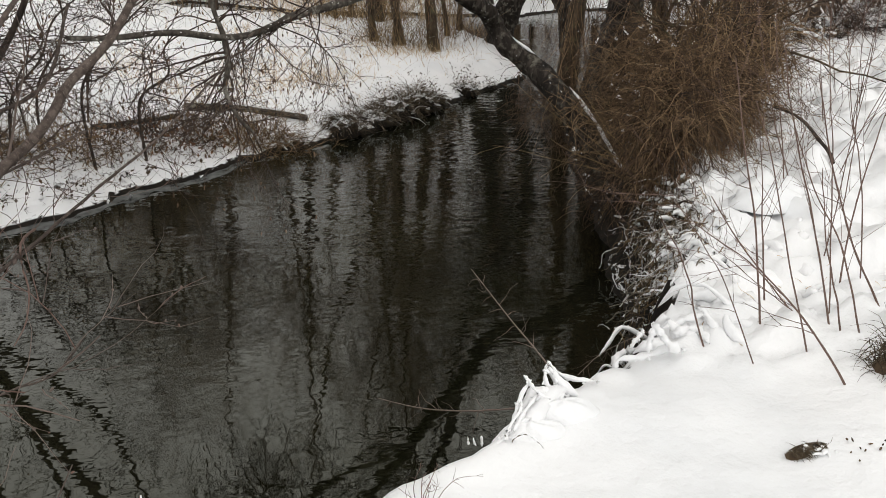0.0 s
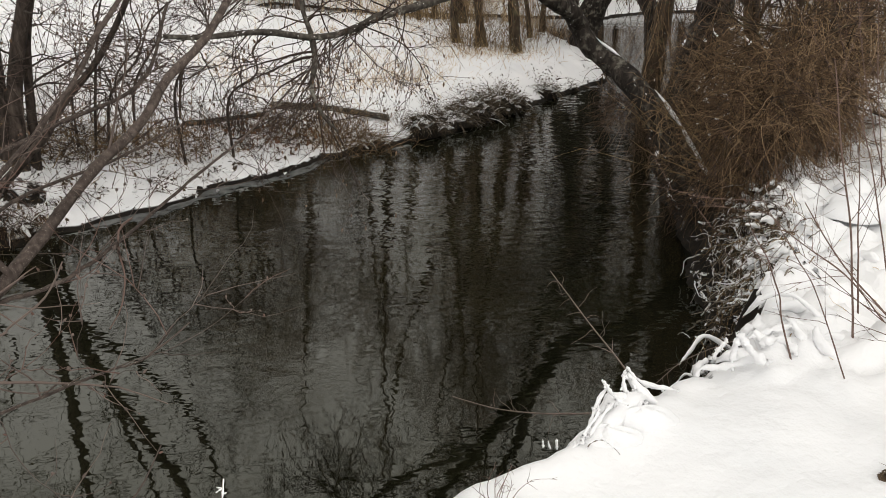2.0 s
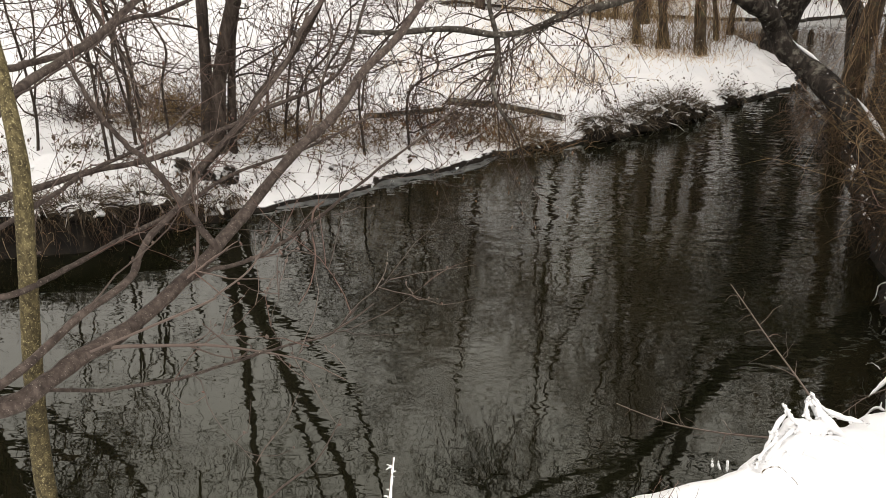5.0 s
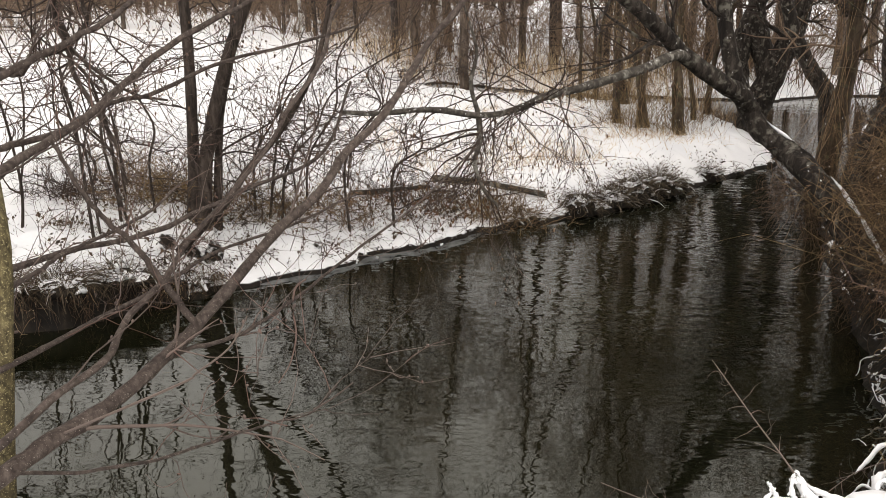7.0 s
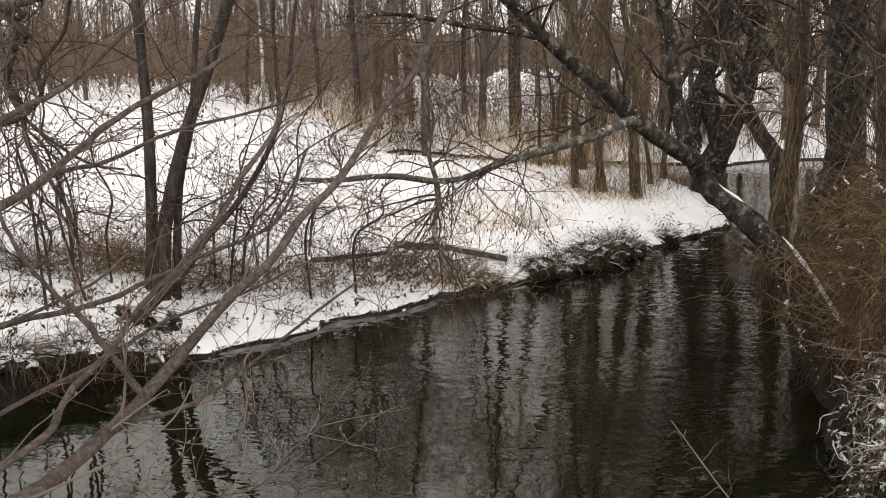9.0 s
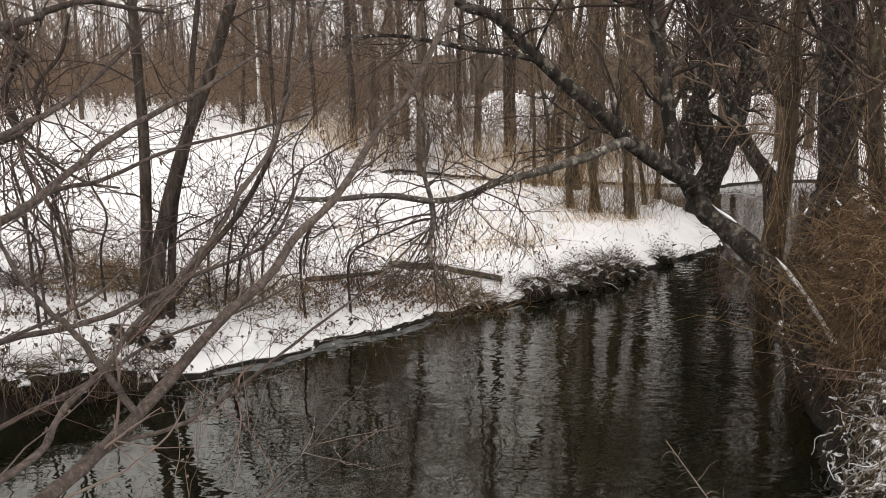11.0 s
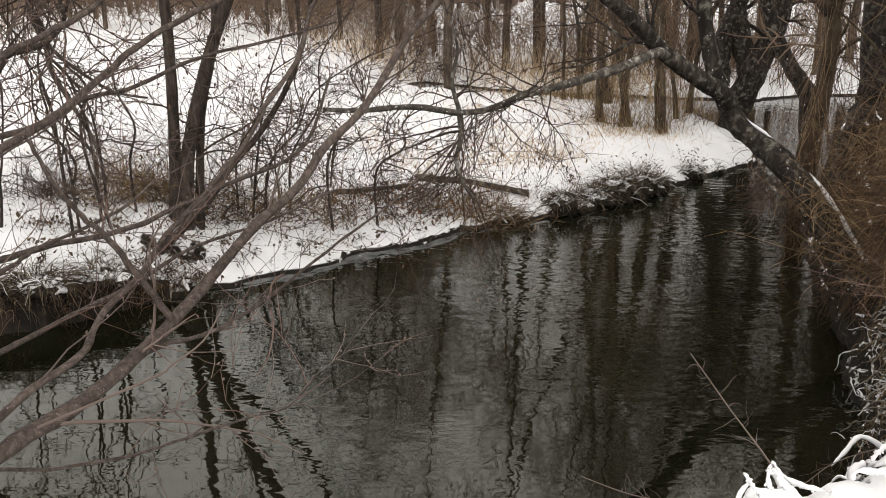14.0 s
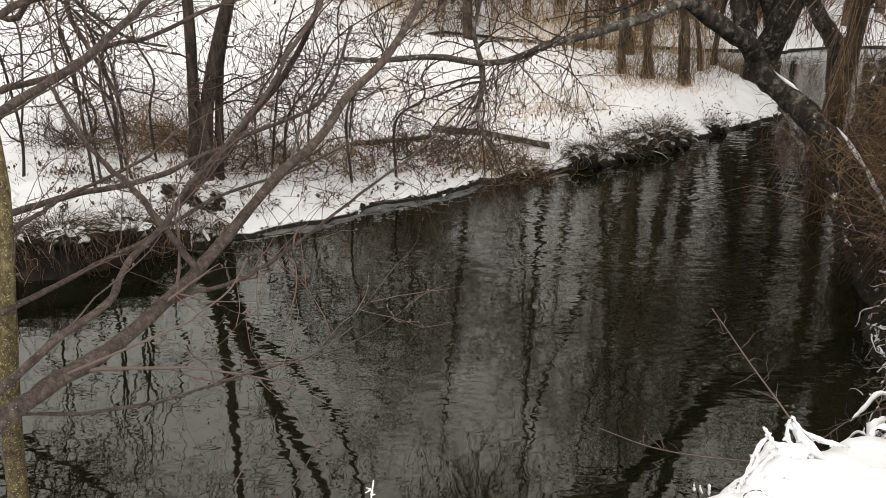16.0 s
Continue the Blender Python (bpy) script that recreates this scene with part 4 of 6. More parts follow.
for lines, (r, bark, twig) in zip(CROSSED, CROSSED_R):
    x, y, _ = lines[0][0]
    foot = spot(x, y)
    tree = thing("willow_tree", foot, "dark rough-barked willow standing by the stream" if bark is BARK_WILLOW else "olive-brown willow trunk with long thin shoots", "tree", "willows by the stream")
    lines[0][0] = (x, y, min(foot[2] - 0.1, lines[0][0][2]))
    stems = [stem(p, r if i == 0 else r * 0.7, r * 0.3, 32, 12, 0.10, 0.04) for i, p in enumerate(lines)]
    for s in stems:
        part("trunk", s[2], bark, tree)
        part("snow_fleck_mass", flecks(rng, s[0], s[1], 36, 0.0075), SNOW, tree, "crumbs of snow in the bark", "stuff")
    lp, lr = stack(stems, 32)
    fill, grown = branch_out(rng, lp, lr, [(15, 0.30 if y < 11 else 0.38, 0.99, 55, 0.5, 2.0, 10, 0.17, 0.04, 5, 0.26), (6, 0.15, 0.98, 48, 0.25, 0.9, 7, 0.18, 0.0, 4, 0.5), (3, 0.2, 0.95, 50, 0.12, 0.45, 5, 0.18, -0.03, 3, 0.6)], 0.0022)
    each_part("branch", *grown[0], 5, bark, tree)
    part("twig_mass", merge(fill[1:]), TWIG_DARK, tree, "fine bare twigs", "stuff")
    if r > 0.045:
        fill, _ = branch_out(rng, lp, lr, [(13 if r > 0.09 else 20, 0.58, 0.98, 48, 0.7, 2.4, 7, 0.14, 0.04, 4, 0.25), (7, 0.15, 0.98, 45, 0.3, 1.0, 5, 0.15, 0.02, 3, 0.6), (3, 0.2, 0.95, 45, 0.15, 0.5, 3, 0.15, 0.0, 3, 0.7)], 0.0032)
        part("crown_twig_mass", merge(fill), TWIG_DARK, tree, "dense dark upper twigs", "stuff")
    # long thin shoots that hang along the trunk
    at, way, rad = sprout(rng, lp[:1], lr[:1], 280 if bark is BARK_TAN and r > 0.11 else 110 if bark is BARK_TAN else 50, 0.06, 0.9, radians(35), 0.05)
    at = at + rng.normal(0, r * 0.7, at.shape) * [1, 1, 0]
    paths, radii = grow(rng, at, rng.normal(0, 0.25, at.shape) + [0, 0, -0.9], rng.uniform(0.5, 1.8, len(at)), np.full(len(at), 0.0045), 8, 0.10, -0.06)
    part("shoot_mass", tubes(paths, radii, 3), twig, tree, "long thin shoots hanging along the trunk", "stuff")

# ---- willows with shaggy shoots at the back of the far bank ----
rng = np.random.RandomState(41)
BACK_WILLOWS = [(1.95, 13.6, 0.09), (1.75, 17.4, 0.1), (2.13, 13.2, 0.10), (2.78, 13.05, 0.11), (3.83, 15.2, 0.10), (2.39, 16.5, 0.12), (1.44, 16.5, 0.10), (2.73, 19.9, 0.13), (2.09, 18.6, 0.10), (3.3, 14.2, 0.08)]
for x, y, r in BACK_WILLOWS:
    foot = spot(x, y, 0.05)
    tree = thing("willow_tree", foot, "tall brown willow trunk shaggy with thin shoots", "tree", "willows at the back of the bank")
    m = rng.randint(1, 3)
    base = np.tile(foot, (m, 1)) + rng.normal(0, r * 0.9, (m, 3)) * [1, 1, 0]
    p, q = grow(rng, base, np.stack([rng.normal(0, 0.14, m), rng.normal(0, 0.12, m), np.ones(m)], -1), rng.uniform(7, 11, m), r * rng.uniform(0.3, 0.72, m), 26, 0.08, 0.02)
    q = q * (1 + 0.35 * np.exp(-np.arange(27) * 0.8))
    for a, s in zip(p, q):
        part("trunk", tubes(a[None], s[None], 9, 0.16), BARK_TAN, tree)
    part("snow_fleck_mass", flecks(rng, p[0], q[0], 34, 0.008, 0.02, 0.7), SNOW, tree, "crumbs of snow in the bark", "stuff")
    fill, grown = branch_out(rng, p, q, [(14, 0.34, 0.99, 45, 0.8, 2.4, 8, 0.09, 0.06, 5, 0.4), (8, 0.15, 0.98, 40, 0.4, 1.2, 5, 0.12, 0.02, 3, 0.5), (3, 0.2, 0.95, 45, 0.2, 0.6, 3, 0.12, 0.0, 3, 0.6)])
    each_part("branch", *grown[0], 5, BARK_WOODS, tree)
    part("twig_mass", merge(fill[1:]), TWIG_WOODS, tree, "fine brown twigs", "stuff")
    k = 100 * m
    at, way, _ = sprout(rng, p, q, k // m, 0.0, 0.4, radians(40), 0.05)
    at = at + rng.normal(0, r * 0.8, at.shape) * [1, 1, 0]
    up = np.where(rng.uniform(0, 1, (k, 1)) > 0.5, 1.0, -0.8)
    paths, radii = grow(rng, at, rng.normal(0, 0.4, at.shape) + up * [0, 0, 1], rng.uniform(0.2, 1.1, k), rng.uniform(0.003, 0.006, k), 7, 0.15, -0.02)
    part("shoot_mass", tubes(paths, radii, 3), SHOOT_BROWN, tree, "thin brown shoots along the trunk", "stuff")
    at = np.tile(foot, (90, 1)) + rng.normal(0, 0.28, (90, 3)) * [1, 1, 0]
    paths, radii = grow(rng, at, rng.normal(0, 0.45, at.shape) + [0, 0, 1], rng.uniform(0.25, 1.1, 90), rng.uniform(0.003, 0.006, 90), 7, 0.15, 0.0)
    part("sucker_mass", tubes(paths, radii, 3), SHOOT_BROWN if rng.uniform() > 0.4 else SHOOT_TAN, tree, "tangled suckers round the foot", "stuff")

# ---- the rusty thicket on the near bank ----
rng = np.random.RandomState(51)
thicket = thing("willow_thicket", spot(3.6, 6.4), "dense rust-brown thicket of tangled willow shoots on the bank", "bush")
k = 520
cx, cy = rng.uniform(2.6, 4.7, k), rng.uniform(4.85, 8.2, k)
keep = (cx > (0.45 + 0.07 * smooth(6.6, 5.7, cy)) * cy) & (cx < 0.68 * cy + 0.1 * rng.normal(0, 1, k)) & (shore_distance(cx, cy)[0] > 0.10) & (cx < 4.6 - 0.5 * np.maximum(0, cy - 6.6) + 0.3 * rng.normal(0, 1, k)) & (cy > 4.6 + 0.35 * (cx - 2.8) + 0.25 * rng.uniform(0, 1, k))
cx, cy = cx[keep], cy[keep]
k = len(cx)
at = on_ground(cx, cy)
way = np.stack([rng.normal(0.0, 0.4, k), rng.normal(-0.1, 0.4, k), np.ones(k)], -1)
paths, radii = grow(rng, at, way, rng.uniform(0.4, 1.2, k), rng.uniform(0.003, 0.008, k), 13, 0.20, -0.03)
fill, _ = branch_out(rng, paths, radii, [(6, 0.15, 0.98, 60, 0.2, 0.65, 9, 0.28, -0.10, 3, 0.6), (2, 0.2, 0.95, 55, 0.08, 0.3, 5, 0.28, -0.05, 3, 0.7)], 0.002)
part("shoot_mass", tubes(paths, radii, 4), SHOOT_BROWN, thicket, "", "stuff")
part("side_shoot_mass", merge(fill), SHOOT_BROWN, thicket, "", "stuff")


def hang(mat, hearts, each, jitter, sway, short, long_, least, fat, wobble, sink):
    """Clumps of kinked shoots that arch over and hang down, with side twigs, like a torn curtain."""
    m = len(hearts)
    at = np.repeat(hearts, each, 0) + rng.normal(0, jitter, (m * each, 3)) * [1, 1, 1.6]
    fall = np.repeat(rng.normal(0, sway, (m, 3)), each, 0) + rng.normal(0, 0.5, at.shape)
    p, q = grow(rng, at, fall + [0, 0, -0.1], rng.uniform(short, long_, len(at)), rng.uniform(least, fat, len(at)), 12, wobble, sink, 0.45)
    twigs, _ = branch_out(rng, p, q, [(2, 0.1, 0.95, 55, 0.08, 0.36, 6, wobble * 1.2, -0.06, 3, 0.75)], 0.0016)
    p[..., 2] = np.maximum(p[..., 2], ground_height(p[..., 0], p[..., 1]) + 0.015)
    part("hanging_shoot_mass", merge([tubes(p, q, 3)] + twigs), mat, thicket, "", "stuff")


for mat, clumps, each in [(SHOOT_BROWN, 34, 22), (SHOOT_DEEP, 34, 20), (SHOOT_TAN, 12, 9), (SHOOT_BROWN, 34, 20)]:
    cy = rng.uniform(5.2, 7.9, clumps)
    low = 0.45 + 0.08 * smooth(6.6, 5.7, cy)
    cx = cy * (low + (0.69 - low) * rng.uniform(0, 1, clumps))
    # the crown of the thicket stays below the bare trunks that rise from it
    hang(mat, np.stack([cx, cy, 0.70 + 0.35 * smooth(0.55, 0.62, cx / cy) + 0.8 * rng.uniform(0, 1, clumps) ** 1.2], -1), each, 0.085, 0.5, 0.3, 1.05, 0.0022, 0.0045, 0.24, -0.11)
for mat, clumps, each, top in [(SHOOT_DEEP, 20, 20, 1.3), (SHOOT_BROWN, 26, 20, 1.3), (SHOOT_DEEP, 18, 18, 1.0), (SHOOT_BROWN, 20, 18, 0.95), (SHOOT_TAN, 5, 6, 1.05)]:
    cy = rng.uniform(4.75, 5.9 if top > 1.2 else 5.4, clumps)
    cx = cy * (rng.uniform(0.535, 0.63, clumps) if top > 1.2 else rng.uniform(0.53, 0.58, clumps))
    hang(mat, np.stack([cx, cy, top + rng.uniform(-0.25, 0.3, clumps)], -1), each, 0.08, 0.4, 0.25, 0.7, 0.002, 0.0036, 0.24, -0.14)
# a ragged fringe down to the snow at its foot
for mat, clumps, each in [(SHOOT_BROWN, 24, 9), (SHOOT_DEEP, 26, 9), (SHOOT_TAN, 6, 5)]:
    cx = rng.uniform(2.5, 3.6, clumps)
    cy = 4.38 + 0.85 * (cx - 2.5) + rng.uniform(0, 0.6, clumps)
    hang(mat, np.stack([cx, cy, rng.uniform(1.0, 1.4, clumps)], -1), each, 0.05, 0.12, 0.25, 0.75, 0.0018, 0.0034, 0.17, -0.16)
# dark roots and twigs under the leaning trunk, down to the water
under = lean_stems[0][0][rng.randint(5, 22, 24)] + np.stack([rng.uniform(-0.12, 0.0, 24), rng.uniform(0.0, 0.25, 24), rng.uniform(-0.25, -0.12, 24)], -1)
hang(SHOOT_DEEP, under, 10, 0.05, 0.3, 0.15, 0.5, 0.002, 0.0045, 0.24, -0.12)
before = lean_stems[0][0][rng.randint(4, 17, 14)] + np.stack([rng.uniform(-0.05, 0.16, 14), rng.uniform(-0.30, -0.16, 14), rng.uniform(-0.10, 0.12, 14)], -1)
hang(SHOOT_BROWN, before, 7, 0.05, 0.4, 0.15, 0.5, 0.0018, 0.0036, 0.22, -0.10)
caught = np.stack([rng.uniform(2.5, 3.9, 60), rng.uniform(5.3, 6.8, 60), rng.uniform(0.7, 1.75, 60)], -1)
caught[:, 0] = caught[:, 1] * rng.uniform(0.46, 0.60, 60)
p, q = grow(rng, caught, rng.normal(0, 1, caught.shape) * [1, 1, 0.3], rng.uniform(0.02, 0.09, 60), rng.uniform(0.004, 0.013, 60), 4, 0.3, -0.05, 0.4)
part("clod_snow", tubes(p, q, 6, 0.25), SNOW, thicket, "clods of snow caught in the tangle", "stuff")
# long pale shoots that reach out over the water
k = 15
at = np.stack([rng.uniform(2.60, 2.95, k), rng.uniform(4.6, 5.2, k), rng.uniform(0.55, 0.85, k)], -1)
paths, radii = grow(rng, at, np.stack([rng.normal(-0.75, 0.22, k), rng.normal(0.55, 0.3, k), rng.normal(0.55, 0.2, k)], -1), rng.uniform(0.6, 1.35, k), rng.uniform(0.0022, 0.0042, k), 9, 0.07, -0.02)
fill, _ = branch_out(rng, paths, radii, [(3, 0.3, 0.95, 40, 0.1, 0.4, 5, 0.14, -0.02, 3, 0.6)], 0.0016)
part("outer_shoot_mass", merge([tubes(paths, radii, 4)] + fill), SHOOT_TAN, thicket, "pale thin shoots reaching over the water", "stuff")

# ---- woodland beyond the bank ----
rng = np.random.RandomState(61)


def bare_tree(height, r, bark, label, seed, name="bare_tree", group="woodland trees", dense=True, low=0.14):
    g = np.random.RandomState(seed)
    tree = thing(name, (0, 0, 0), label, "tree", group)
    p, q = grow(g, np.zeros((1, 3)), np.array([[g.uniform(-0.05, 0.05), 0, 1.0]]), np.array([height]), np.array([r]), 22, 0.035, 0.03, 0.12)
    part("trunk", tubes(p, q, 9, 0.08), bark, tree)
    fill, _ = branch_out(g, p, q, [(30, low, 0.99, 48, height * 0.10, height * 0.30, 6, 0.10, 0.05, 4, 0.34), (9, 0.15, 0.98, 42, height * 0.04, height * 0.12, 4, 0.13, 0.02, 3, 0.55), (8, 0.2, 0.98, 42, 0.25, 0.9, 2, 0.15, 0.0, 3, 0.7)] if dense else
                         [(26, 0.14, 0.99, 48, height * 0.10, height * 0.30, 5, 0.10, 0.05, 3, 0.34), (8, 0.15, 0.98, 42, height * 0.05, height * 0.16, 3, 0.13, 0.02, 3, 0.6)], 0.0055 if dense else 0.014)
    part("branch_mass", fill[0], BARK_WOODS, tree, "", "stuff")
    part("twig_mass", merge(fill[1:]), TWIG_WOODS, tree, "fine brown bare twigs", "stuff")
    return tree


def bare_bush(height, spread, count, twig, label, seed, name="bare_bush", group="woodland bushes", least=0.006):
    g = np.random.RandomState(seed)
    bush = thing(name, (0, 0, 0), label, "bush", group)
    at = np.stack([g.normal(0, spread * 0.3, count), g.normal(0, spread * 0.3, count), np.full(count, -0.05)], -1)
    way = np.stack([g.normal(0, 0.45, count), g.normal(0, 0.45, count), np.ones(count)], -1)
    p, q = grow(g, at, way, g.uniform(0.5, 1.1, count) * height, g.uniform(0.006, 0.014, count), 9, 0.11, 0.02)
    fill, _ = branch_out(g, p, q, [(8, 0.15, 0.98, 45, height * 0.15, height * 0.4, 6, 0.14, 0.01, 3, 0.6), (3, 0.2, 0.95, 45, height * 0.06, height * 0.18, 3, 0.14, 0.0, 3, 0.8)], least)
    part("stem_mass", tubes(p, q, 4), twig, bush, "", "stuff")
    part("twig_mass", merge(fill), twig, bush, "", "stuff")
    return bush


TREES = [bare_tree(13, 0.13, BARK_WOODS, "tall bare brown tree in the snowy woodland", 101), bare_tree(15, 0.16, BARK_WOODS, "tall bare brown tree in the snowy woodland", 102),
         bare_tree(11, 0.09, BARK_ALDER, "slender dark bare tree in the snowy woodland", 103), bare_tree(14, 0.12, BARK_ALDER, "slender dark bare tree in the snowy woodland", 104),
         bare_tree(12, 0.08, BARK_BIRCH, "white-barked bare birch at the woodland edge", 105, "birch_tree", "birches"),
         bare_tree(12, 0.12, BARK_WOODS, "bare brown tree at the far field edge", 106, dense=False), bare_tree(14, 0.13, BARK_ALDER, "bare dark tree at the far field edge", 107, dense=False),
         bare_tree(18, 0.17, BARK_ALDER, "very tall dark bare tree beyond the stream", 108, low=0.45)]
BUSHES = [bare_bush(2.6, 2.2, 26, TWIG_WOODS, "tangled bare brown bush in the snow", 111), bare_bush(1.7, 1.8, 24, SHOOT_BROWN, "low rusty bare bush in the snow", 112), bare_bush(3.4, 2.0, 22, TWIG_WOODS, "tall bare brown bush in the snow", 113), bare_bush(3.2, 2.4, 9, TWIG_WOODS, "bare bush at the far field edge", 114, least=0.013)]


def plant_out(protos, places, low, high):
    """The first places take the models themselves, the rest copies of them."""
    used = set()
    for i, (kind, x, y) in enumerate(places):
        m = pose(*spot(x, y, 0.06), 0, 0, rng.uniform(0, 360)) @ Matrix.Scale(rng.uniform(low, high), 4)
        if kind in used:
            copy_thing(protos[kind], m)
        else:
            used.add(kind)
            protos[kind].matrix_world = m


def scatter(count, x0, x1, y0, y1, kinds, gap=0.0, along=0.0):
    out = []
    while len(out) < count:
        x, y = rng.uniform(x0, x1), rng.uniform(y0, y1)
        y = y + along * x
        if all((x - a) ** 2 + (y - b) ** 2 > gap * gap for _, a, b in out) and shore_distance(np.array([x]), np.array([y]))[0][0] > 0.4:
            out.append((kinds[rng.randint(len(kinds))], x, y))
    return out


tree_places = [(0, -2.9, 25.5), (1, -1.2, 22.5), (5, 0.4, 24.0), (3, -3.4, 24.6), (6, 1.6, 26.5), (2, -2.0, 28.0), (1, 3.6, 24.0), (3, 5.5, 23.0), (4, -2.2, 27.0), (4, 0.2, 29.5), (2, 7.0, 24.0), (0, 9.0, 23.0),
               (3, -0.2, 31), (0, 2.8, 33), (4, -8.5, 33), (7, 1.3, 23.6), (7, 2.7, 23.2), (7, 3.9, 25.0)]
tree_places += scatter(10, 4.5, 16, 22.5, 28, [0, 1, 2, 3], 1.6)
tree_places += scatter(10, 4.5, 22, 29, 44, [5, 6], 1.6)
tree_places += scatter(7, -30, -16, 24, 42, [5, 6], 3.0)
tree_places += scatter(30, -46, -6, 40, 60, [5, 6], 2.0)
tree_places += scatter(8, -6, 6, 60, 80, [5, 6], 2.0)
tree_places += scatter(9, -10, -2, 27, 31, [0, 2, 3], 1.4, -0.6)
tree_places += scatter(8, 7.5, 16, 9.5, 19, [5, 6], 1.6)
tree_places += scatter(40, -56, -12, 50, 72, [5, 6, 0, 3], 1.6)
plant_out(TREES, tree_places, 0.85, 1.15)
bush_places = [(0, -2.6, 24.5), (1, -1.5, 23.0), (2, -0.5, 24.5), (0, 0.6, 23.2), (1, 1.8, 22.6), (2, -3.6, 26), (0, 2.9, 23.3), (0, 3.6, 22.2), (1, 4.6, 21.6), (0, 5.6, 21.5), (1, 6.6, 21.6), (2, 7.4, 22.0)]
bush_places += scatter(11, -4, 12, 23, 34, [0, 1, 2], 1.2)
bush_places += scatter(34, -36, -5, 36, 44, [3], 1.2)
bush_places += scatter(9, -9.5, -1.5, 25, 28, [0, 1, 2], 0.9, -0.75)
bush_places += scatter(8, 7.2, 11, 9.6, 13.5, [0, 3], 0.8)
bush_places += scatter(6, -26, -15, 20, 34, [3], 2.0)
bush_places += scatter(44, -52, -8, 52, 64, [3, 2], 1.0)
plant_out(BUSHES, bush_places, 0.8, 1.3)

k = 1100
fx, fy = rng.uniform(-100, 90, k), 74 + 50 * rng.uniform(0, 1, k) ** 1.5
p, q = grow(rng, on_ground(fx, fy, 0.1), np.stack([rng.normal(0, 0.05, k), rng.normal(0, 0.05, k), np.ones(k)], -1), rng.uniform(5, 11, k), rng.uniform(0.08, 0.2, k), 4, 0.05, 0.02)
fill, _ = branch_out(rng, p, q, [(7, 0.1, 0.95, 40, 1.2, 3.5, 3, 0.12, 0.06, 3, 0.6), (2, 0.2, 0.95, 40, 0.6, 1.6, 2, 0.12, 0.02, 3, 0.9)])
whole("distant_woods", merge([tubes(p, q, 3)] + fill), TWIG_FAR, "grey-brown bare woods across the snowy field", "woods", "stuff")
hx, hy = np.meshgrid(np.linspace(-260, 260, 260), np.linspace(128, 175, 12), indexing="ij")
hz = np.sin(np.pi * np.clip((hy - 128) / 60, 0, 1)) * (6.5 + 2.2 * value_noise(hx / 9, hy / 9, 71) + 1.2 * value_noise(hx / 2.5, hy / 2.5, 72)) - 0.3
hid = np.arange(hx.size).reshape(hx.shape)
whole("backdrop", (np.stack([hx, hy, hz], -1).reshape(-1, 3), np.stack([hid[:-1, :-1], hid[1:, :-1], hid[1:, 1:], hid[:-1, 1:]], -1).reshape(-1, 4)), BARK_WOODS, "far grey-brown wooded rise beyond the field", "backdrop", "structure")

# ---- grass, leaves and brush on the far bank ----
rng = np.random.RandomState(81)


def blades(g, at, length, r, lean, droop=-0.08, steps=4):
    k = len(at)
    way = np.stack([g.normal(0, lean, k), g.normal(0, lean, k), np.ones(k)], -1)
    p, q = grow(g, at, way, length * g.uniform(0.5, 1.2, k), np.full(k, r), steps, 0.10, droop)
    return tubes(p, q, 3)


def clumped(g, centres, each, spread):
    c = np.repeat(np.array(centres, float), each, 0)
    c = c + g.normal(0, spread, c.shape)
    d = shore_distance(c[:, 0], c[:, 1])[0]
    c = c[d > 0.03]
    return on_ground(c[:, 0], c[:, 1])


tan = clumped(rng, [(0.6, 10.9), (1.1, 11.4), (0.0, 10.3), (-0.8, 10.0), (-1.2, 10.6), (0.4, 12.2), (1.7, 12.3), (2.3, 12.5), (-0.2, 11.4), (1.4, 13.2), (-1.8, 11.5), (2.9, 12.8), (0.9, 14.5), (-0.4, 14), (2.2, 14.2), (0.9, 10.7), (0.3, 11.0)], 90, 0.36)
whole("dry_grass", blades(rng, tan, 0.22, 0.004, 0.7), GRASS_TAN, "bleached tan dry grass poking through the snow", "grass", "stuff")
reed = clumped(rng, [(-3.2, 24), (-2.0, 22.6), (-0.6, 21.9), (0.8, 22.4), (2.0, 21.8), (3.4, 21.4), (-4.5, 26), (4.3, 17.0), (3.2, 17.9), (2.2, 18.0), (1.0, 18.4)], 160, 0.7)
whole("reeds", blades(rng, reed, 0.9, 0.006, 0.2, -0.02), GRASS_TAN, "tan dry reeds along the back of the stream", "reeds", "stuff")
k = 1000
sx, sy = rng.uniform(-8, 3.5, k), 6 + 14 * rng.uniform(0, 1, k) ** 1.3
keep = shore_distance(sx, sy)[0] > 0.15
whole("dry_weeds", blades(rng, on_ground(sx[keep], sy[keep]), 0.30, 0.0022, 0.45, 0.0, 5), STALK_RED, "thin single dry weed stems standing in snow", "weeds", "stuff")
k = 7000
sx, sy = rng.uniform(-45, 3, k), rng.uniform(12, 52, k)
keep = (shore_distance(sx, sy)[0] > 0.3) & (value_noise(sx / 3, sy / 3, 91) > -0.25)
whole("field_stubble", blades(rng, on_ground(sx[keep], sy[keep]), 0.20, 0.005, 0.7), GRASS_TAN, "sparse dry stubble in the snowy field", "stubble", "stuff")
lit = clumped(rng, [(1.1, 9.9), (1.6, 10.4), (2.2, 10.9), (2.9, 11.5), (0.5, 9.4), (-3.3, 6.5), (-2.9, 6.7), (-2.4, 7.0), (-3.8, 6.3), (-2.0, 7.5), (-1.6, 7.9), (-2.7, 7.3), (-4.4, 6.2), (-1.2, 8.2), (-3.6, 7.1), (-0.6, 8.7), (-4.0, 7.0), (-1.9, 8.3), (-2.6, 6.5)], 60, 0.13)
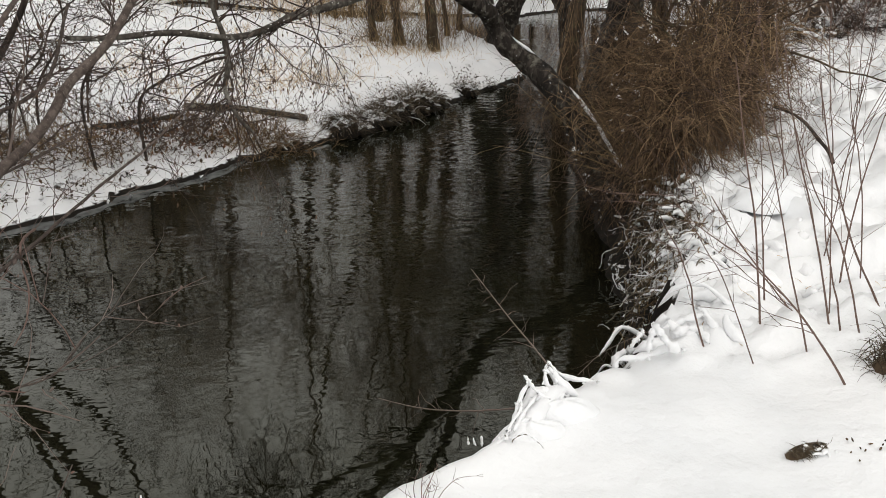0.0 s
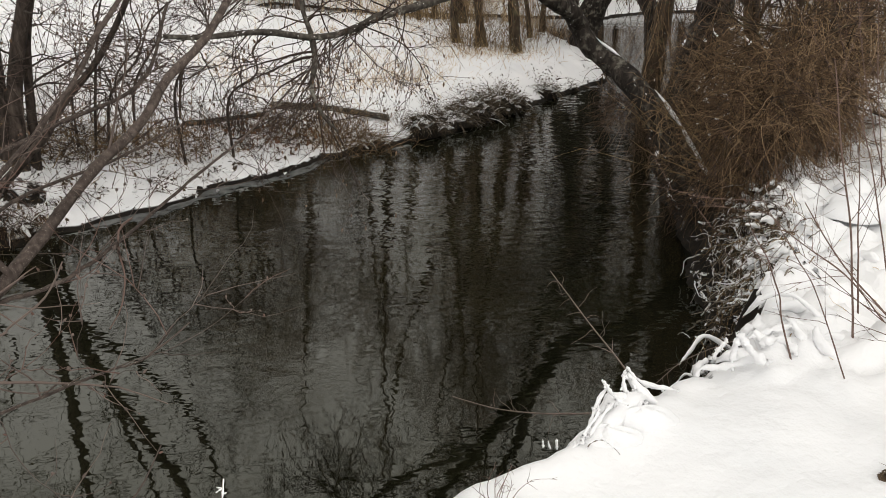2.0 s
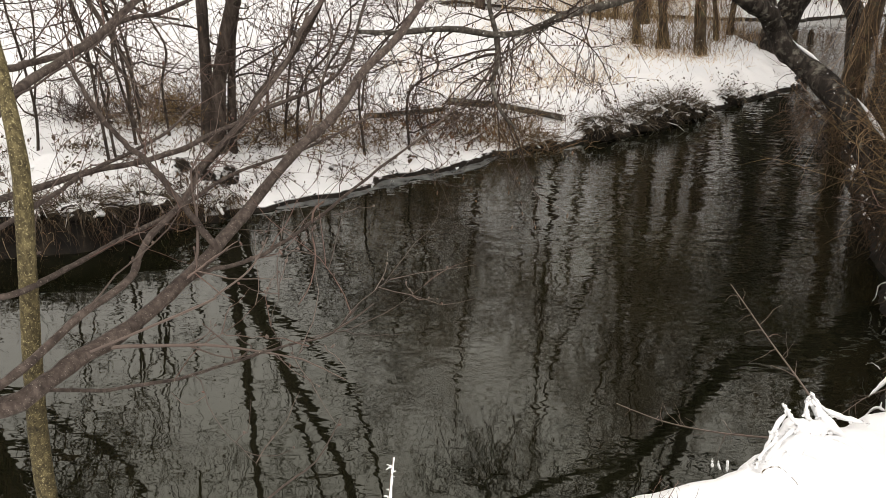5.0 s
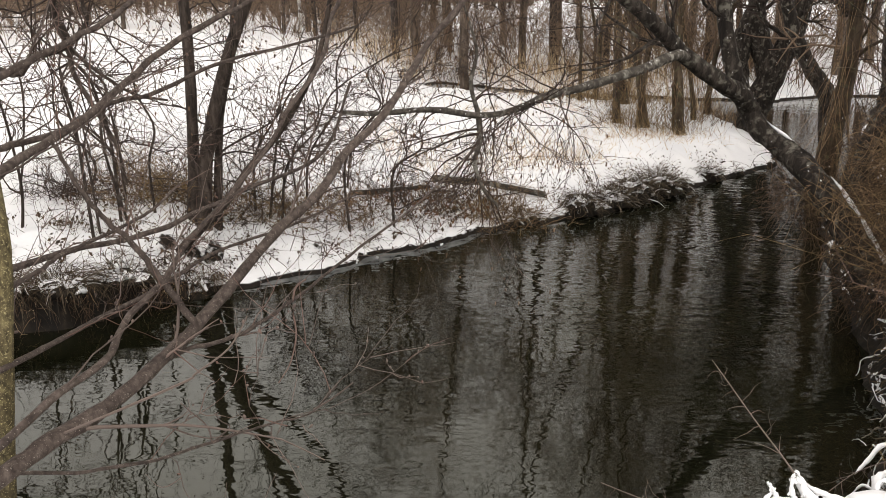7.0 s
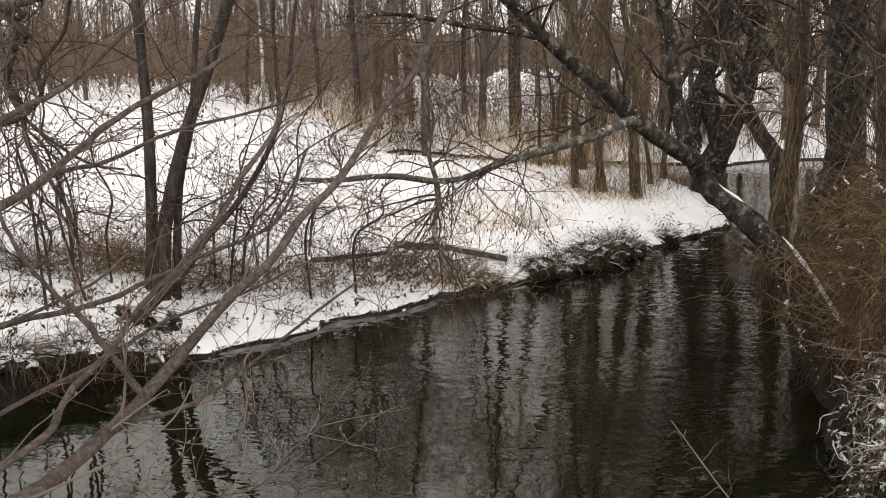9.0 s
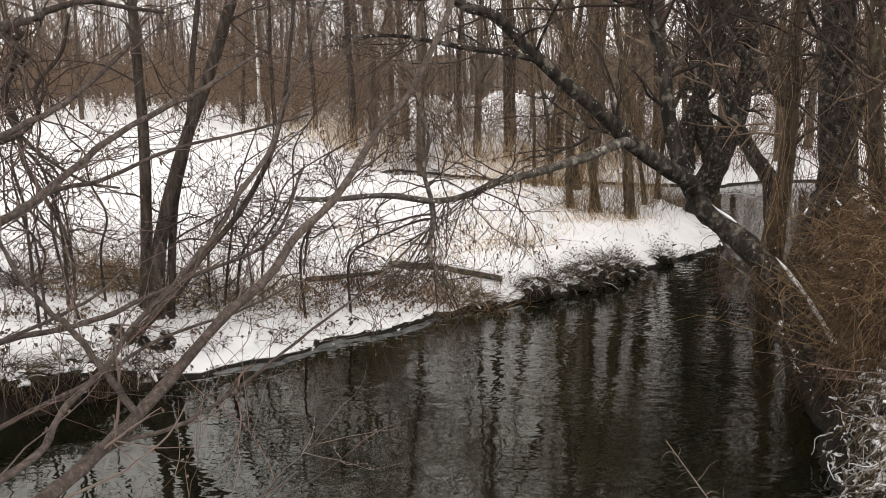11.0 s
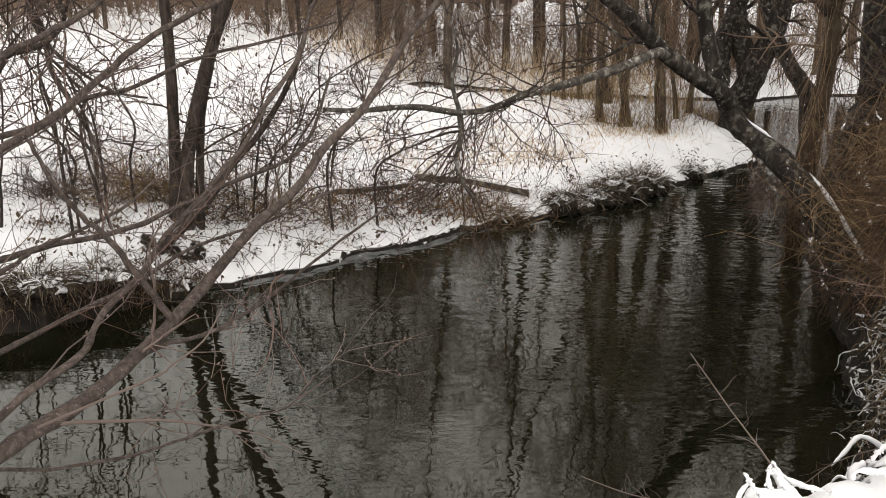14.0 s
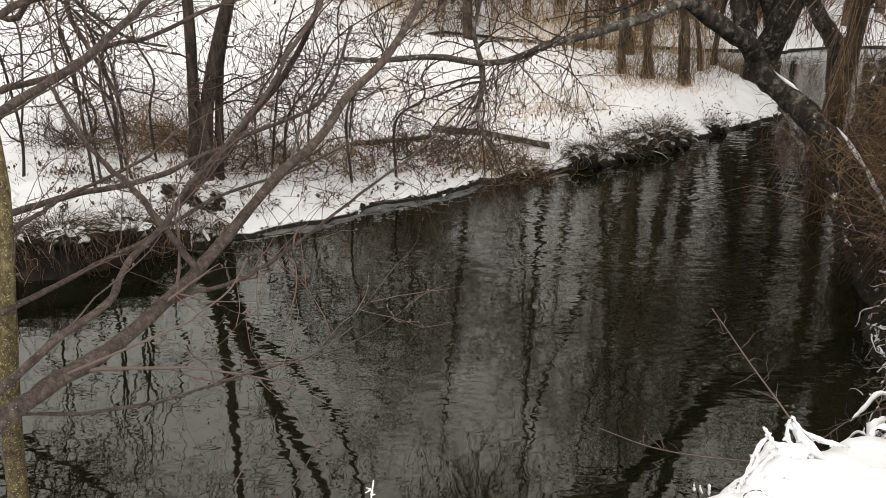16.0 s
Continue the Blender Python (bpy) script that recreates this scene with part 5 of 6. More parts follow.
whole("fallen_leaves", leaves(rng, lit + [0, 0, 0.05] + np.abs(rng.normal(0, 0.05, lit.shape)) * [0, 0, 1], 0.038, 1.2), LEAF_DARK, "withered dark herb leaves sticking out of the snow", "leaves", "stuff")
whole("dead_herbs", blades(rng, lit[::2], 0.16, 0.003, 0.7, -0.05), GRASS_DARK, "dark dead herb stems in the snow", "herbs", "stuff")
rust = clumped(rng, [(-0.7, 8.45), (-0.4, 8.6), (-1.0, 8.35), (-1.4, 8.3)], 90, 0.16)
whole("rusty_leaves", leaves(rng, rust + np.abs(rng.normal(0, 0.12, rust.shape)) * [0, 0, 1], 0.05, 1.0), LEAF_RUST, "rust-brown withered leaves above the snow", "leaves", "stuff")


def lump(g, at, rx, ry, rz, seed, rings=7, sides=14, rough=0.18):
    """A low uneven mound."""
    a = np.linspace(0, np.pi / 2, rings)[:, None]
    b = np.linspace(0, 2 * np.pi, sides, endpoint=False)[None]
    n = 1 + rough * value_noise(np.cos(b) * 2 + a * 2 + seed, np.sin(b) * 2 + seed * 3.1 + 0 * a, seed)
    v = np.stack([rx * np.cos(a) * np.cos(b) * n, ry * np.cos(a) * np.sin(b) * n, rz * np.sin(a) * n + 0 * b], -1)
    i = np.arange(rings * sides).reshape(rings, sides)
    quads = np.stack([i[:-1], np.roll(i[:-1], -1, 1), np.roll(i[1:], -1, 1), i[1:]], -1).reshape(-1, 4)
    return v.reshape(-1, 3) + np.array(at), quads


def tussock(x, y, rx, ry, rz, count, length, snowy, seed):
    g = np.random.RandomState(seed)
    foot = spot(x, y, 0.05)
    t = thing("grass_tussock", foot, "dark tussock of dead grass hanging over the water", "grass tussock", "tussocks along the bank")
    part("mound", lump(g, foot, rx, ry, rz, seed), GROUND, t)
    ang, rad = g.uniform(0, 2 * np.pi, count), np.sqrt(g.uniform(0, 1, count))
    top = np.stack([foot[0] + rx * rad * np.cos(ang), foot[1] + ry * rad * np.sin(ang), foot[2] + rz * np.sqrt(np.maximum(0, 1 - rad**2)) * 0.95], -1)
    way = np.stack([np.cos(ang) * rad, np.sin(ang) * rad, np.full(count, 0.7)], -1) + g.normal(0, 0.35, (count, 3))
    p, q = grow(g, top, way, length * g.uniform(0.4, 1.2, count), np.full(count, 0.0035), 6, 0.14, -0.26)
    part("blade_mass", tubes(p, q, 3), GRASS_DARK, t, "", "stuff")
    if snowy:
        m = int(count * snowy * 0.5)
        p, q = grow(g, top[:m] + [0, 0, 0.01], way[:m], length * g.uniform(0.3, 0.9, m), np.full(m, 0.0065), 5, 0.14, -0.24)
        part("snowy_blade_mass", tubes(p, q, 4), RIME, t, "blades coated with snow", "stuff")
    m = 16
    c = top[g.permutation(count)[:m]] + [0, 0, 0.015]
    p, q = grow(g, c, g.normal(0, 1, (m, 3)) * [1, 1, 0.15], g.uniform(0.04, 0.12, m), g.uniform(0.012, 0.03, m), 4, 0.3, -0.1, 0.4)
    part("clod_snow", tubes(p, q, 6, 0.25), SNOW, t, "clods of snow in the grass", "stuff")
    return t


TUSSOCKS = [(0.88, 9.18, 0.20, 0.16, 0.22, 280, 0.26, 0.10), (1.28, 9.58, 0.24, 0.18, 0.16, 280, 0.28, 0.3), (1.60, 9.88, 0.28, 0.2, 0.24, 380, 0.30, 0.2), (1.94, 10.2, 0.26, 0.2, 0.24, 360, 0.30, 0.2)]
TUSSOCKS += [(2.26, 10.55, 0.14, 0.12, 0.12, 130, 0.2, 0.4), (2.84, 11.12, 0.17, 0.13, 0.16, 160, 0.2, 0.2), (3.3, 11.6, 0.10, 0.08, 0.06, 70, 0.14, 0.3), (0.2, 8.82, 0.18, 0.12, 0.08, 140, 0.2, 0.3)]
TUSSOCKS += [(-4.5, 5.25, 0.3, 0.16, 0.14, 260, 0.34, 0.1), (-4.0, 5.45, 0.3, 0.15, 0.14, 260, 0.34, 0.12), (-3.55, 5.6, 0.26, 0.14, 0.12, 240, 0.32, 0.2), (-3.15, 5.9, 0.24, 0.12, 0.10, 200, 0.28, 0.3)]
TUSSOCKS += [(-5.1, 4.85, 0.3, 0.16, 0.14, 260, 0.34, 0.1), (-2.75, 6.35, 0.18, 0.10, 0.06, 110, 0.2, 0.4)]
for i, (x, y, rx, ry, rz, n, l, s) in enumerate(TUSSOCKS):
    tussock(x, y, rx, ry, rz, n, l, s, 300 + i)

# roots and dead blades that hang down the cut bank
edge = spline([(-5.4, 4.62, 0), (-4.6, 5.05, 0), (-4.0, 5.36, 0), (-3.4, 5.58, 0), (-2.9, 6.08, 0), (-2.55, 6.42, 0)], 80)
for name, mat, k, low, high, thick in [("bank_root", SHOOT_DEEP, 900, 0.08, 0.34, 0.0042), ("bank_grass", GRASS_TAN, 130, 0.1, 0.36, 0.0026)]:
    e = edge[rng.randint(0, 81, k)] + np.stack([rng.normal(0, 0.05, k), rng.normal(0.10, 0.06, k), np.zeros(k)], -1)
    e[:, 2] = np.maximum(ground_height(e[:, 0], e[:, 1]), 0.12) + rng.uniform(-0.03, 0.03, k)
    way = np.stack([rng.normal(0.35, 0.45, k), rng.normal(-0.6, 0.4, k), rng.normal(0.0, 0.5, k)], -1)
    p, q = grow(rng, e, way, rng.uniform(low, high, k), rng.uniform(0.4, 1.0, k) * thick, 7, 0.22, -0.26)
    p[..., 2] = np.maximum(p[..., 2], 0.01)
    whole(name + "s" if name == "bank_root" else name, tubes(p, q, 3), mat, "dark roots hanging from the cut bank to the water" if name == "bank_root" else "pale dead grass hanging over the cut bank", "roots" if name == "bank_root" else "grass", "stuff")

# a thin grey rim lying on the water under the low snow lip
RIM_GREY, inodes, ilinks, ibsdf = material("grey_shore_rim")
ipos = inodes.new("ShaderNodeNewGeometry").outputs["Position"]
ilinks.new(ramp_node(inodes, ilinks, noise_node(inodes, ilinks, ipos, 5, 4).outputs["Fac"], [(0.35, (0.03, 0.032, 0.031)), (0.7, (0.15, 0.155, 0.15))]).outputs[0], ibsdf.inputs["Base Color"])
ibsdf.inputs["Roughness"].default_value = 0.25
rim = spline([(-2.3, 6.55, 0), (-2.0, 6.74, 0), (-1.69, 6.9, 0), (-1.26, 7.4, 0), (-0.72, 7.8, 0), (-0.25, 8.33, 0)], 60)
side = np.gradient(rim, axis=0)[:, [1, 0, 2]] * [1, -1, 0]
side /= np.linalg.norm(side, axis=1, keepdims=True)
reach = (0.075 + 0.06 * value_noise(np.arange(61) * 0.35, np.zeros(61), 44) + 0.02 * value_noise(np.arange(61) * 1.1, np.zeros(61), 45)) * np.minimum(1, np.minimum(np.arange(61), np.arange(61)[::-1]) / 8)
rows = [rim - side * 0.12 + [0, 0, 0.014], rim + side * (reach * 0.7)[:, None] + [0, 0, 0.010], rim + side * reach[:, None] + [0, 0, 0.006], rim + side * reach[:, None] * 0.98 + [0, 0, -0.02]]
iid = np.arange(61 * 4).reshape(4, 61)
whole("shore_rim", (np.concatenate(rows), np.stack([iid[:-1, :-1], iid[:-1, 1:], iid[1:, 1:], iid[1:, :-1]], -1).reshape(-1, 4)), RIM_GREY, "thin grey rim along the snowy shore", "ice", "structure")

def herb_clump(x, y, r, h, seed):
    """A flattened clump of dead herbs: bent dark stems, ragged leaves, and snow caught on them."""
    g = np.random.RandomState(seed)
    foot = spot(x, y)
    clump = thing("herb_clump", foot, "flattened clump of dead dark herbs half sunk in snow", "plant", "herb clumps on the far bank")
    k = 46
    at = np.array(foot) + np.stack([g.normal(0, r * 0.55, k), g.normal(0, r * 0.4, k), np.zeros(k)], -1)
    at[:, 2] = ground_height(at[:, 0], at[:, 1]) - 0.015
    p, q = grow(g, at, g.normal(0, 0.8, at.shape) + [0, 0, 0.55], g.uniform(0.4, 1.5, k) * h, g.uniform(0.0025, 0.0055, k), 8, 0.26, -0.10)
    twigs, _ = branch_out(g, p, q, [(2, 0.2, 0.95, 55, 0.04, 0.16, 5, 0.24, -0.04, 3, 0.7)], 0.002)
    p[..., 2] = np.maximum(p[..., 2], ground_height(p[..., 0], p[..., 1]) - 0.01)
    part("stem_mass", merge([tubes(p, q, 4)] + twigs), [TWIG_DARK, SHOOT_DEEP, GRASS_DARK][seed % 3], clump, "", "stuff")
    tips = p[g.randint(0, k, 34), g.randint(2, 9, 34)]
    part("leaf_mass", leaves(g, tips, 0.05, 1.3), LEAF_DARK, clump, "ragged withered leaves", "stuff")
    c = p[g.randint(0, k, 14), g.randint(3, 9, 14)] + [0, 0, 0.008]
    pc, qc = grow(g, c, g.normal(0, 1, c.shape) * [1, 1, 0.2], g.uniform(0.03, 0.10, 14), g.uniform(0.008, 0.02, 14), 4, 0.3, -0.08, 0.4)
    part("clod_snow", tubes(pc, qc, 6, 0.25), SNOW, clump, "clods of snow on the herbs", "stuff")


herb_rng = np.random.RandomState(950)
herb_places = [(-3.0, 6.25), (-2.75, 6.5), (-3.6, 5.95), (-2.4, 6.9), (-3.3, 6.45), (-2.0, 7.3), (-1.5, 7.75), (-4.1, 5.85), (-3.9, 6.4), (-2.2, 7.55), (-1.0, 8.2), (-0.5, 8.5), (-4.6, 5.8), (-3.5, 7.2), (-2.5, 7.5)]
for i, (x, y) in enumerate(herb_places):
    herb_clump(x + herb_rng.normal(0, 0.08), y + herb_rng.normal(0, 0.08), herb_rng.uniform(0.14, 0.34), herb_rng.uniform(0.12, 0.22), 960 + i)

# brush at the foot of the alder, and fallen wood
for i, (x, y, r, h) in enumerate([(-3.7, 7.6, 0.5, 0.45), (-2.9, 7.5, 0.5, 0.5), (-2.3, 7.75, 0.5, 0.4), (-1.7, 8.0, 0.45, 0.35), (-4.2, 7.2, 0.4, 0.4), (-0.4, 8.65, 0.5, 0.4), (0.05, 8.75, 0.4, 0.35), (-1.1, 8.5, 0.45, 0.35), (-3.2, 7.2, 0.4, 0.4), (6.6, 9.1, 0.6, 0.5), (7.1, 9.3, 0.6, 0.55), (7.6, 9.2, 0.6, 0.5), (8.1, 9.3, 0.6, 0.55)]):
    g = np.random.RandomState(400 + i)
    foot = spot(x, y)
    brush = thing("brushwood", foot, "low tangle of bare brown brushwood in snow", "brush", "brushwood on the banks")
    k = 150
    at = np.array(foot) + np.stack([g.normal(0, r * 0.6, k), g.normal(0, r * 0.35, k), np.zeros(k)], -1)
    at[:, 2] = ground_height(at[:, 0], at[:, 1]) - 0.02
    p, q = grow(g, at, g.normal(0, 0.7, at.shape) + [0, 0, 0.6], g.uniform(0.3, 1.1, k) * h * 1.6, g.uniform(0.002, 0.005, k), 8, 0.18, -0.03)
    fill, _ = branch_out(g, p, q, [(4, 0.15, 0.95, 50, 0.08, 0.3, 5, 0.18, -0.02, 3, 0.7)])
    part("stick_tangle", merge([tubes(p, q, 4)] + fill), [SHOOT_BROWN, TWIG_DARK, SHOOT_TAN][i % 3] if i < 9 else TWIG_DARK, brush, "", "stuff")
    if i > 8:
        c = at[g.permutation(k)[:60]] + np.abs(g.normal(0, 0.16, (60, 3))) * [0, 0, 1]
        p, q = grow(g, c, g.normal(0, 1, c.shape) * [1, 1, 0.2], g.uniform(0.08, 0.25, 60), g.uniform(0.012, 0.035, 60), 4, 0.3, -0.05, 0.4)
        part("clod_snow", tubes(p, q, 6, 0.25), SNOW, brush, "clods of snow on the brush", "stuff")
for pts, r in [([(-0.90, 9.25, 0.05), (-0.45, 9.28, 0.07), (0.05, 9.26, 0.06), (0.46, 9.30, 0.05)], 0.052), ([(-1.75, 8.55, 0.03), (-1.35, 8.75, 0.05), (-0.9, 8.95, 0.05)], 0.038)]:
    pts = [(x, y, float(ground_height(np.array([x]), np.array([y]))[0]) + z * 0.6 + r * 0.1) for x, y, z in pts]
    log = thing("fallen_log", pts[0], "dark fallen branch lying along the snowy bank", "log", "fallen logs")
    s = stem(pts, r, r * 0.7, 14, 9, 0.1)
    part("wood", s[2], BARK_LICHEN, log)
    part("snow", snow_strip(s[0], s[1], 0.1, 0.95, 0.85, side=(0, 0, 1)), SNOW, log, "soft snow lying on the log")

# ---- the near bank: stalks, snow-laden stems, tufts ----
rng = np.random.RandomState(91)
STALKS = []
STALKS.append([(2.05, 2.36, 1.00), (1.91, 2.41, 1.33), (1.77, 2.46, 1.75), (1.73, 2.51, 1.90)])
STALKS.append([(1.99, 2.60, 1.00), (1.91, 2.65, 1.36), (1.80, 2.70, 1.77), (1.76, 2.75, 2.02)])
STALKS.append([(2.17, 2.82, 1.00), (2.12, 2.87, 1.26), (2.07, 2.92, 1.63)])
STALKS.append([(2.21, 2.46, 1.00), (2.10, 2.51, 1.33), (2.01, 2.56, 1.62), (1.94, 2.61, 1.87), (1.90, 2.66, 2.11)])
STALKS.append([(2.31, 2.59, 1.00), (2.27, 2.64, 1.33), (2.23, 2.69, 1.68), (2.17, 2.74, 2.01), (2.18, 2.79, 2.22)])
STALKS.append([(2.26, 2.33, 1.00), (2.13, 2.38, 1.31), (1.98, 2.43, 1.57), (1.85, 2.48, 1.86)])
STALKS.append([(2.21, 2.39, 1.00), (2.09, 2.44, 1.33), (2.03, 2.49, 1.64)])
STALKS.append([(2.49, 2.51, 1.00), (2.27, 2.56, 1.37), (2.12, 2.61, 1.76), (2.07, 2.66, 1.97)])
STALKS.append([(2.72, 2.90, 1.00), (2.62, 2.95, 1.38), (2.53, 3.00, 1.71), (2.47, 3.05, 2.07)])
STALKS.append([(2.62, 2.92, 1.00), (2.64, 2.97, 1.18), (2.69, 3.02, 1.47), (2.76, 3.07, 1.69), (2.83, 3.12, 1.94)])
STALKS.append([(1.82, 2.35, 1.00), (1.61, 2.40, 1.30), (1.38, 2.45, 1.62)])
STALKS.append([(2.17, 2.59, 1.00), (1.93, 2.64, 1.18), (1.67, 2.69, 1.36), (1.56, 2.74, 1.47)])
STALKS.append([(2.13, 2.55, 1.00), (1.94, 2.60, 1.12), (1.66, 2.65, 1.34)])
STALKS.append([(2.03, 2.10, 1.00), (1.85, 2.15, 1.17), (1.60, 2.20, 1.43), (1.44, 2.25, 1.65)])
STALKS.append([(1.72, 2.55, 1.00), (1.59, 2.60, 1.20), (1.47, 2.65, 1.43)])
for pts in STALKS:
    foot = spot(pts[0][0], pts[0][1], 0.03)
    pts[0] = foot
    s = spline(pts, 10)
    pts = [foot] + [tuple(v) for v in s[1:] + np.cumsum(rng.normal(0, 0.0035, (10, 3)), 0) * [1, 1, 0.3]]
    stalk = thing("dry_stalk", foot, "tall bare reddish-brown stalk standing in the snow", "stalk", "stalks on the near bank")
    r = rng.uniform(0.0024, 0.0052)
    s = stem(pts, r, r * 0.35, 26, 6, 0.14)
    part("stem", s[2], STALK_RED, stalk)
    fill, _ = branch_out(rng, s[0][None], s[1][None], [(5, 0.25, 0.95, 40, 0.12, 0.5, 6, 0.10, 0.02, 4, 0.5), (2, 0.3, 0.95, 40, 0.06, 0.2, 4, 0.10, 0.0, 3, 0.7)], 0.0013)
    part("side_twig_mass", merge(fill), STALK_RED, stalk, "", "stuff")
k = 34
fx, fy = rng.uniform(2.2, 5.2, k), rng.uniform(3.0, 6.2, k)
for x, y in zip(fx, fy):
    if shore_distance(np.array([x]), np.array([y]))[0][0] < 0.7:
        continue
    foot = spot(x, y, 0.03)
    stalk = thing("dry_stalk", foot, "thin bare brown stalk standing in the snow", "stalk", "stalks on the near bank")
    p, q = grow(rng, np.array([foot]), np.array([[rng.normal(-0.1, 0.2), rng.normal(0, 0.15), 1.0]]), np.array([rng.uniform(0.7, 1.7)]), np.array([rng.uniform(0.003, 0.005)]), 10, 0.05, 0.0)
    fill, _ = branch_out(rng, p, q, [(6, 0.25, 0.98, 40, 0.1, 0.4, 5, 0.12, 0.0, 3, 0.6)], 0.0018)
    part("stem", tubes(p, q, 5), STALK_RED, stalk)
    part("side_twig_mass", fill[0], STALK_RED, stalk, "", "stuff")

# stems bent under snow along the edge of the near bank
ARCHES = []
ARCHES.append(([(1.75, 3.0, 0.62), (1.69, 3.01, 0.66), (1.58, 3.04, 0.71), (1.50, 3.0, 0.65), (1.45, 2.98, 0.60)], 0.014))
ARCHES.append(([(1.62, 2.74, 0.80), (1.52, 2.71, 0.79), (1.43, 2.70, 0.79), (1.38, 2.67, 0.78), (1.36, 2.63, 0.72)], 0.02))
ARCHES.append(([(1.95, 2.75, 0.92), (1.85, 2.85, 1.0), (1.76, 2.9, 0.97), (1.70, 2.95, 0.85)], 0.02))
ARCHES.append(([(2.15, 3.05, 0.9), (2.05, 3.12, 1.0), (1.95, 3.18, 0.96), (1.9, 3.2, 0.82)], 0.018))
for pts, r in ARCHES:
    foot = spot(pts[0][0], pts[0][1], 0.02)
    arch = thing("bent_stem", foot, "dead stem bent over under a thick coat of snow", "plant", "snow-laden stems")
    pts = [foot] + pts
    s = stem(pts, 0.006, 0.003, 20, 5)
    part("stem", s[2], STALK_RED, arch)
    lumps = 0.9 + 0.8 * value_noise(np.arange(21) * 1.3, np.full(21, r * 900), 33)
    ends = np.minimum(1, np.arange(21)[::-1] / 3 + 0.12)
    r = r * 0.62
    part("snow", tubes((s[0] + [0, 0, r * 0.35])[None], (r * np.maximum(lumps, 0.35) * ends)[None], 9, 0.18), SNOW, arch, "thick lumpy coat of snow")
for i in range(26):
    u = rng.uniform(0, 1)
    x, y = (0.72 + 0.42 * u, 2.10 + 0.36 * u) if i < 9 else (1.35 + 0.9 * u, 2.62 + 1.0 * u)
    x, y = x + rng.normal(0, 0.03), y + rng.normal(0, 0.03)
    foot = spot(x, y, 0.01)
    strand = thing("snowy_strand", foot, "short grass strand sagging under lumps of snow", "plant", "snow-laden strands")
    p, q = grow(rng, np.array([foot]), np.array([[rng.normal(-0.5, 0.4), rng.normal(0.3, 0.4), rng.uniform(0.3, 1.1)]]), np.array([rng.uniform(0.05, 0.17)]), np.array([0.003]), 12, 0.13, -0.19)
    part("blade", tubes(p, q, 4), GRASS_DARK, strand)
    size = rng.uniform(0.003, 0.006) * np.maximum(0.3, 0.9 + 1.1 * value_noise(np.arange(13) * 1.7, np.full(13, i * 1.7), 39)) * np.minimum(1, np.arange(13)[::-1] / 2 + 0.15)
    part("snow", tubes(p + [0, 0, 0.004], size[None], 8, 0.15), SNOW, strand, "lumpy snow on the strand")
for i, (x, y, rx, ry, rz) in enumerate([(2.0, 2.75, 0.2, 0.12, 0.08), (2.3, 3.1, 0.2, 0.14, 0.09), (2.6, 3.5, 0.22, 0.14, 0.09), (2.85, 3.9, 0.22, 0.16, 0.09), (0.97, 2.24, 0.16, 0.06, 0.06), (0.83, 2.16, 0.13, 0.05, 0.055)]):
    foot = spot(x, y, 0.03)
    m = whole("snow_mound", lump(rng, foot, rx, ry, rz + 0.03, 500 + i, 9, 22, 0.15), SNOW, "soft snow mound over bent grass", "snow mound", group="snow mounds")

for i in range(74):
    x, y = rng.uniform(1.2, 3.1), rng.uniform(2.45, 4.4)
    if shore_distance(np.array([x]), np.array([y]))[0][0] < 0.22 or y + 0.5 * x < 3.35:
        continue
    foot = np.array(spot(x, y, 0.01))
    turn = rng.normal(2.3, 0.7)
    long = rng.uniform(0.06, 0.22)
    p, q = grow(rng, foot[None], np.array([[np.cos(turn), np.sin(turn), rng.uniform(0.0, 0.3)]]), np.array([long]), np.array([rng.uniform(0.016, 0.042)]), 7, 0.16, -0.04, 0.35)
    p[..., 2] = np.minimum(p[..., 2], ground_height(p[..., 0], p[..., 1]) + rng.uniform(0.012, 0.05))
    q = q * np.array([0.3, 0.8, 1.1, 0.9, 1.1, 0.8, 0.6, 0.12])
    whole("snow_ridge", tubes(p, q, 10, 0.13, i), SNOW, "soft ridge of snow over a bent grass stem", "snow ridge", group="snow ridges")
k = 90
sx, sy = rng.uniform(1.3, 3.0, k), rng.uniform(2.5, 4.2, k)
keep = (shore_distance(sx, sy)[0] > 0.25) & (sy + 0.5 * sx > 3.4)
p, q = grow(rng, on_ground(sx[keep], sy[keep], 0.0), rng.normal(0, 1, (int(keep.sum()), 3)) * [1, 1, 0.3] + [0, 0, 0.35], rng.uniform(0.03, 0.12, int(keep.sum())), np.full(int(keep.sum()), 0.0022), 5, 0.2, -0.1)
whole("dead_straws", tubes(p, q, 3), GRASS_TAN, "bits of dead straw poking out of the snow", "straws", "stuff")

# snow-laden grass at the edge of the near bank, drooping in lumpy fingers
FINGERS = []
FINGERS.append(([(0.842, 2.265, 1.011), (0.851, 2.246, 0.991), (0.871, 2.226, 0.968), (0.911, 2.206, 0.949)], 0.0115))
FINGERS.append(([(0.851, 2.265, 0.985), (0.822, 2.246, 0.962), (0.790, 2.206, 0.925), (0.762, 2.167, 0.893), (0.722, 2.128, 0.873), (0.672, 2.088, 0.862)], 0.0149))
FINGERS.append(([(0.879, 2.246, 0.948), (0.847, 2.216, 0.938), (0.813, 2.187, 0.926), (0.784, 2.157, 0.91), (0.757, 2.128, 0.892)], 0.0149))
FINGERS.append(([(0.951, 2.364, 0.991), (0.939, 2.344, 0.963), (0.94, 2.325, 0.933), (0.947, 2.285, 0.911)], 0.0138))
FINGERS.append(([(0.958, 2.384, 0.995), (1.004, 2.384, 0.937), (1.084, 2.403, 0.887), (1.188, 2.423, 0.852)], 0.0138))
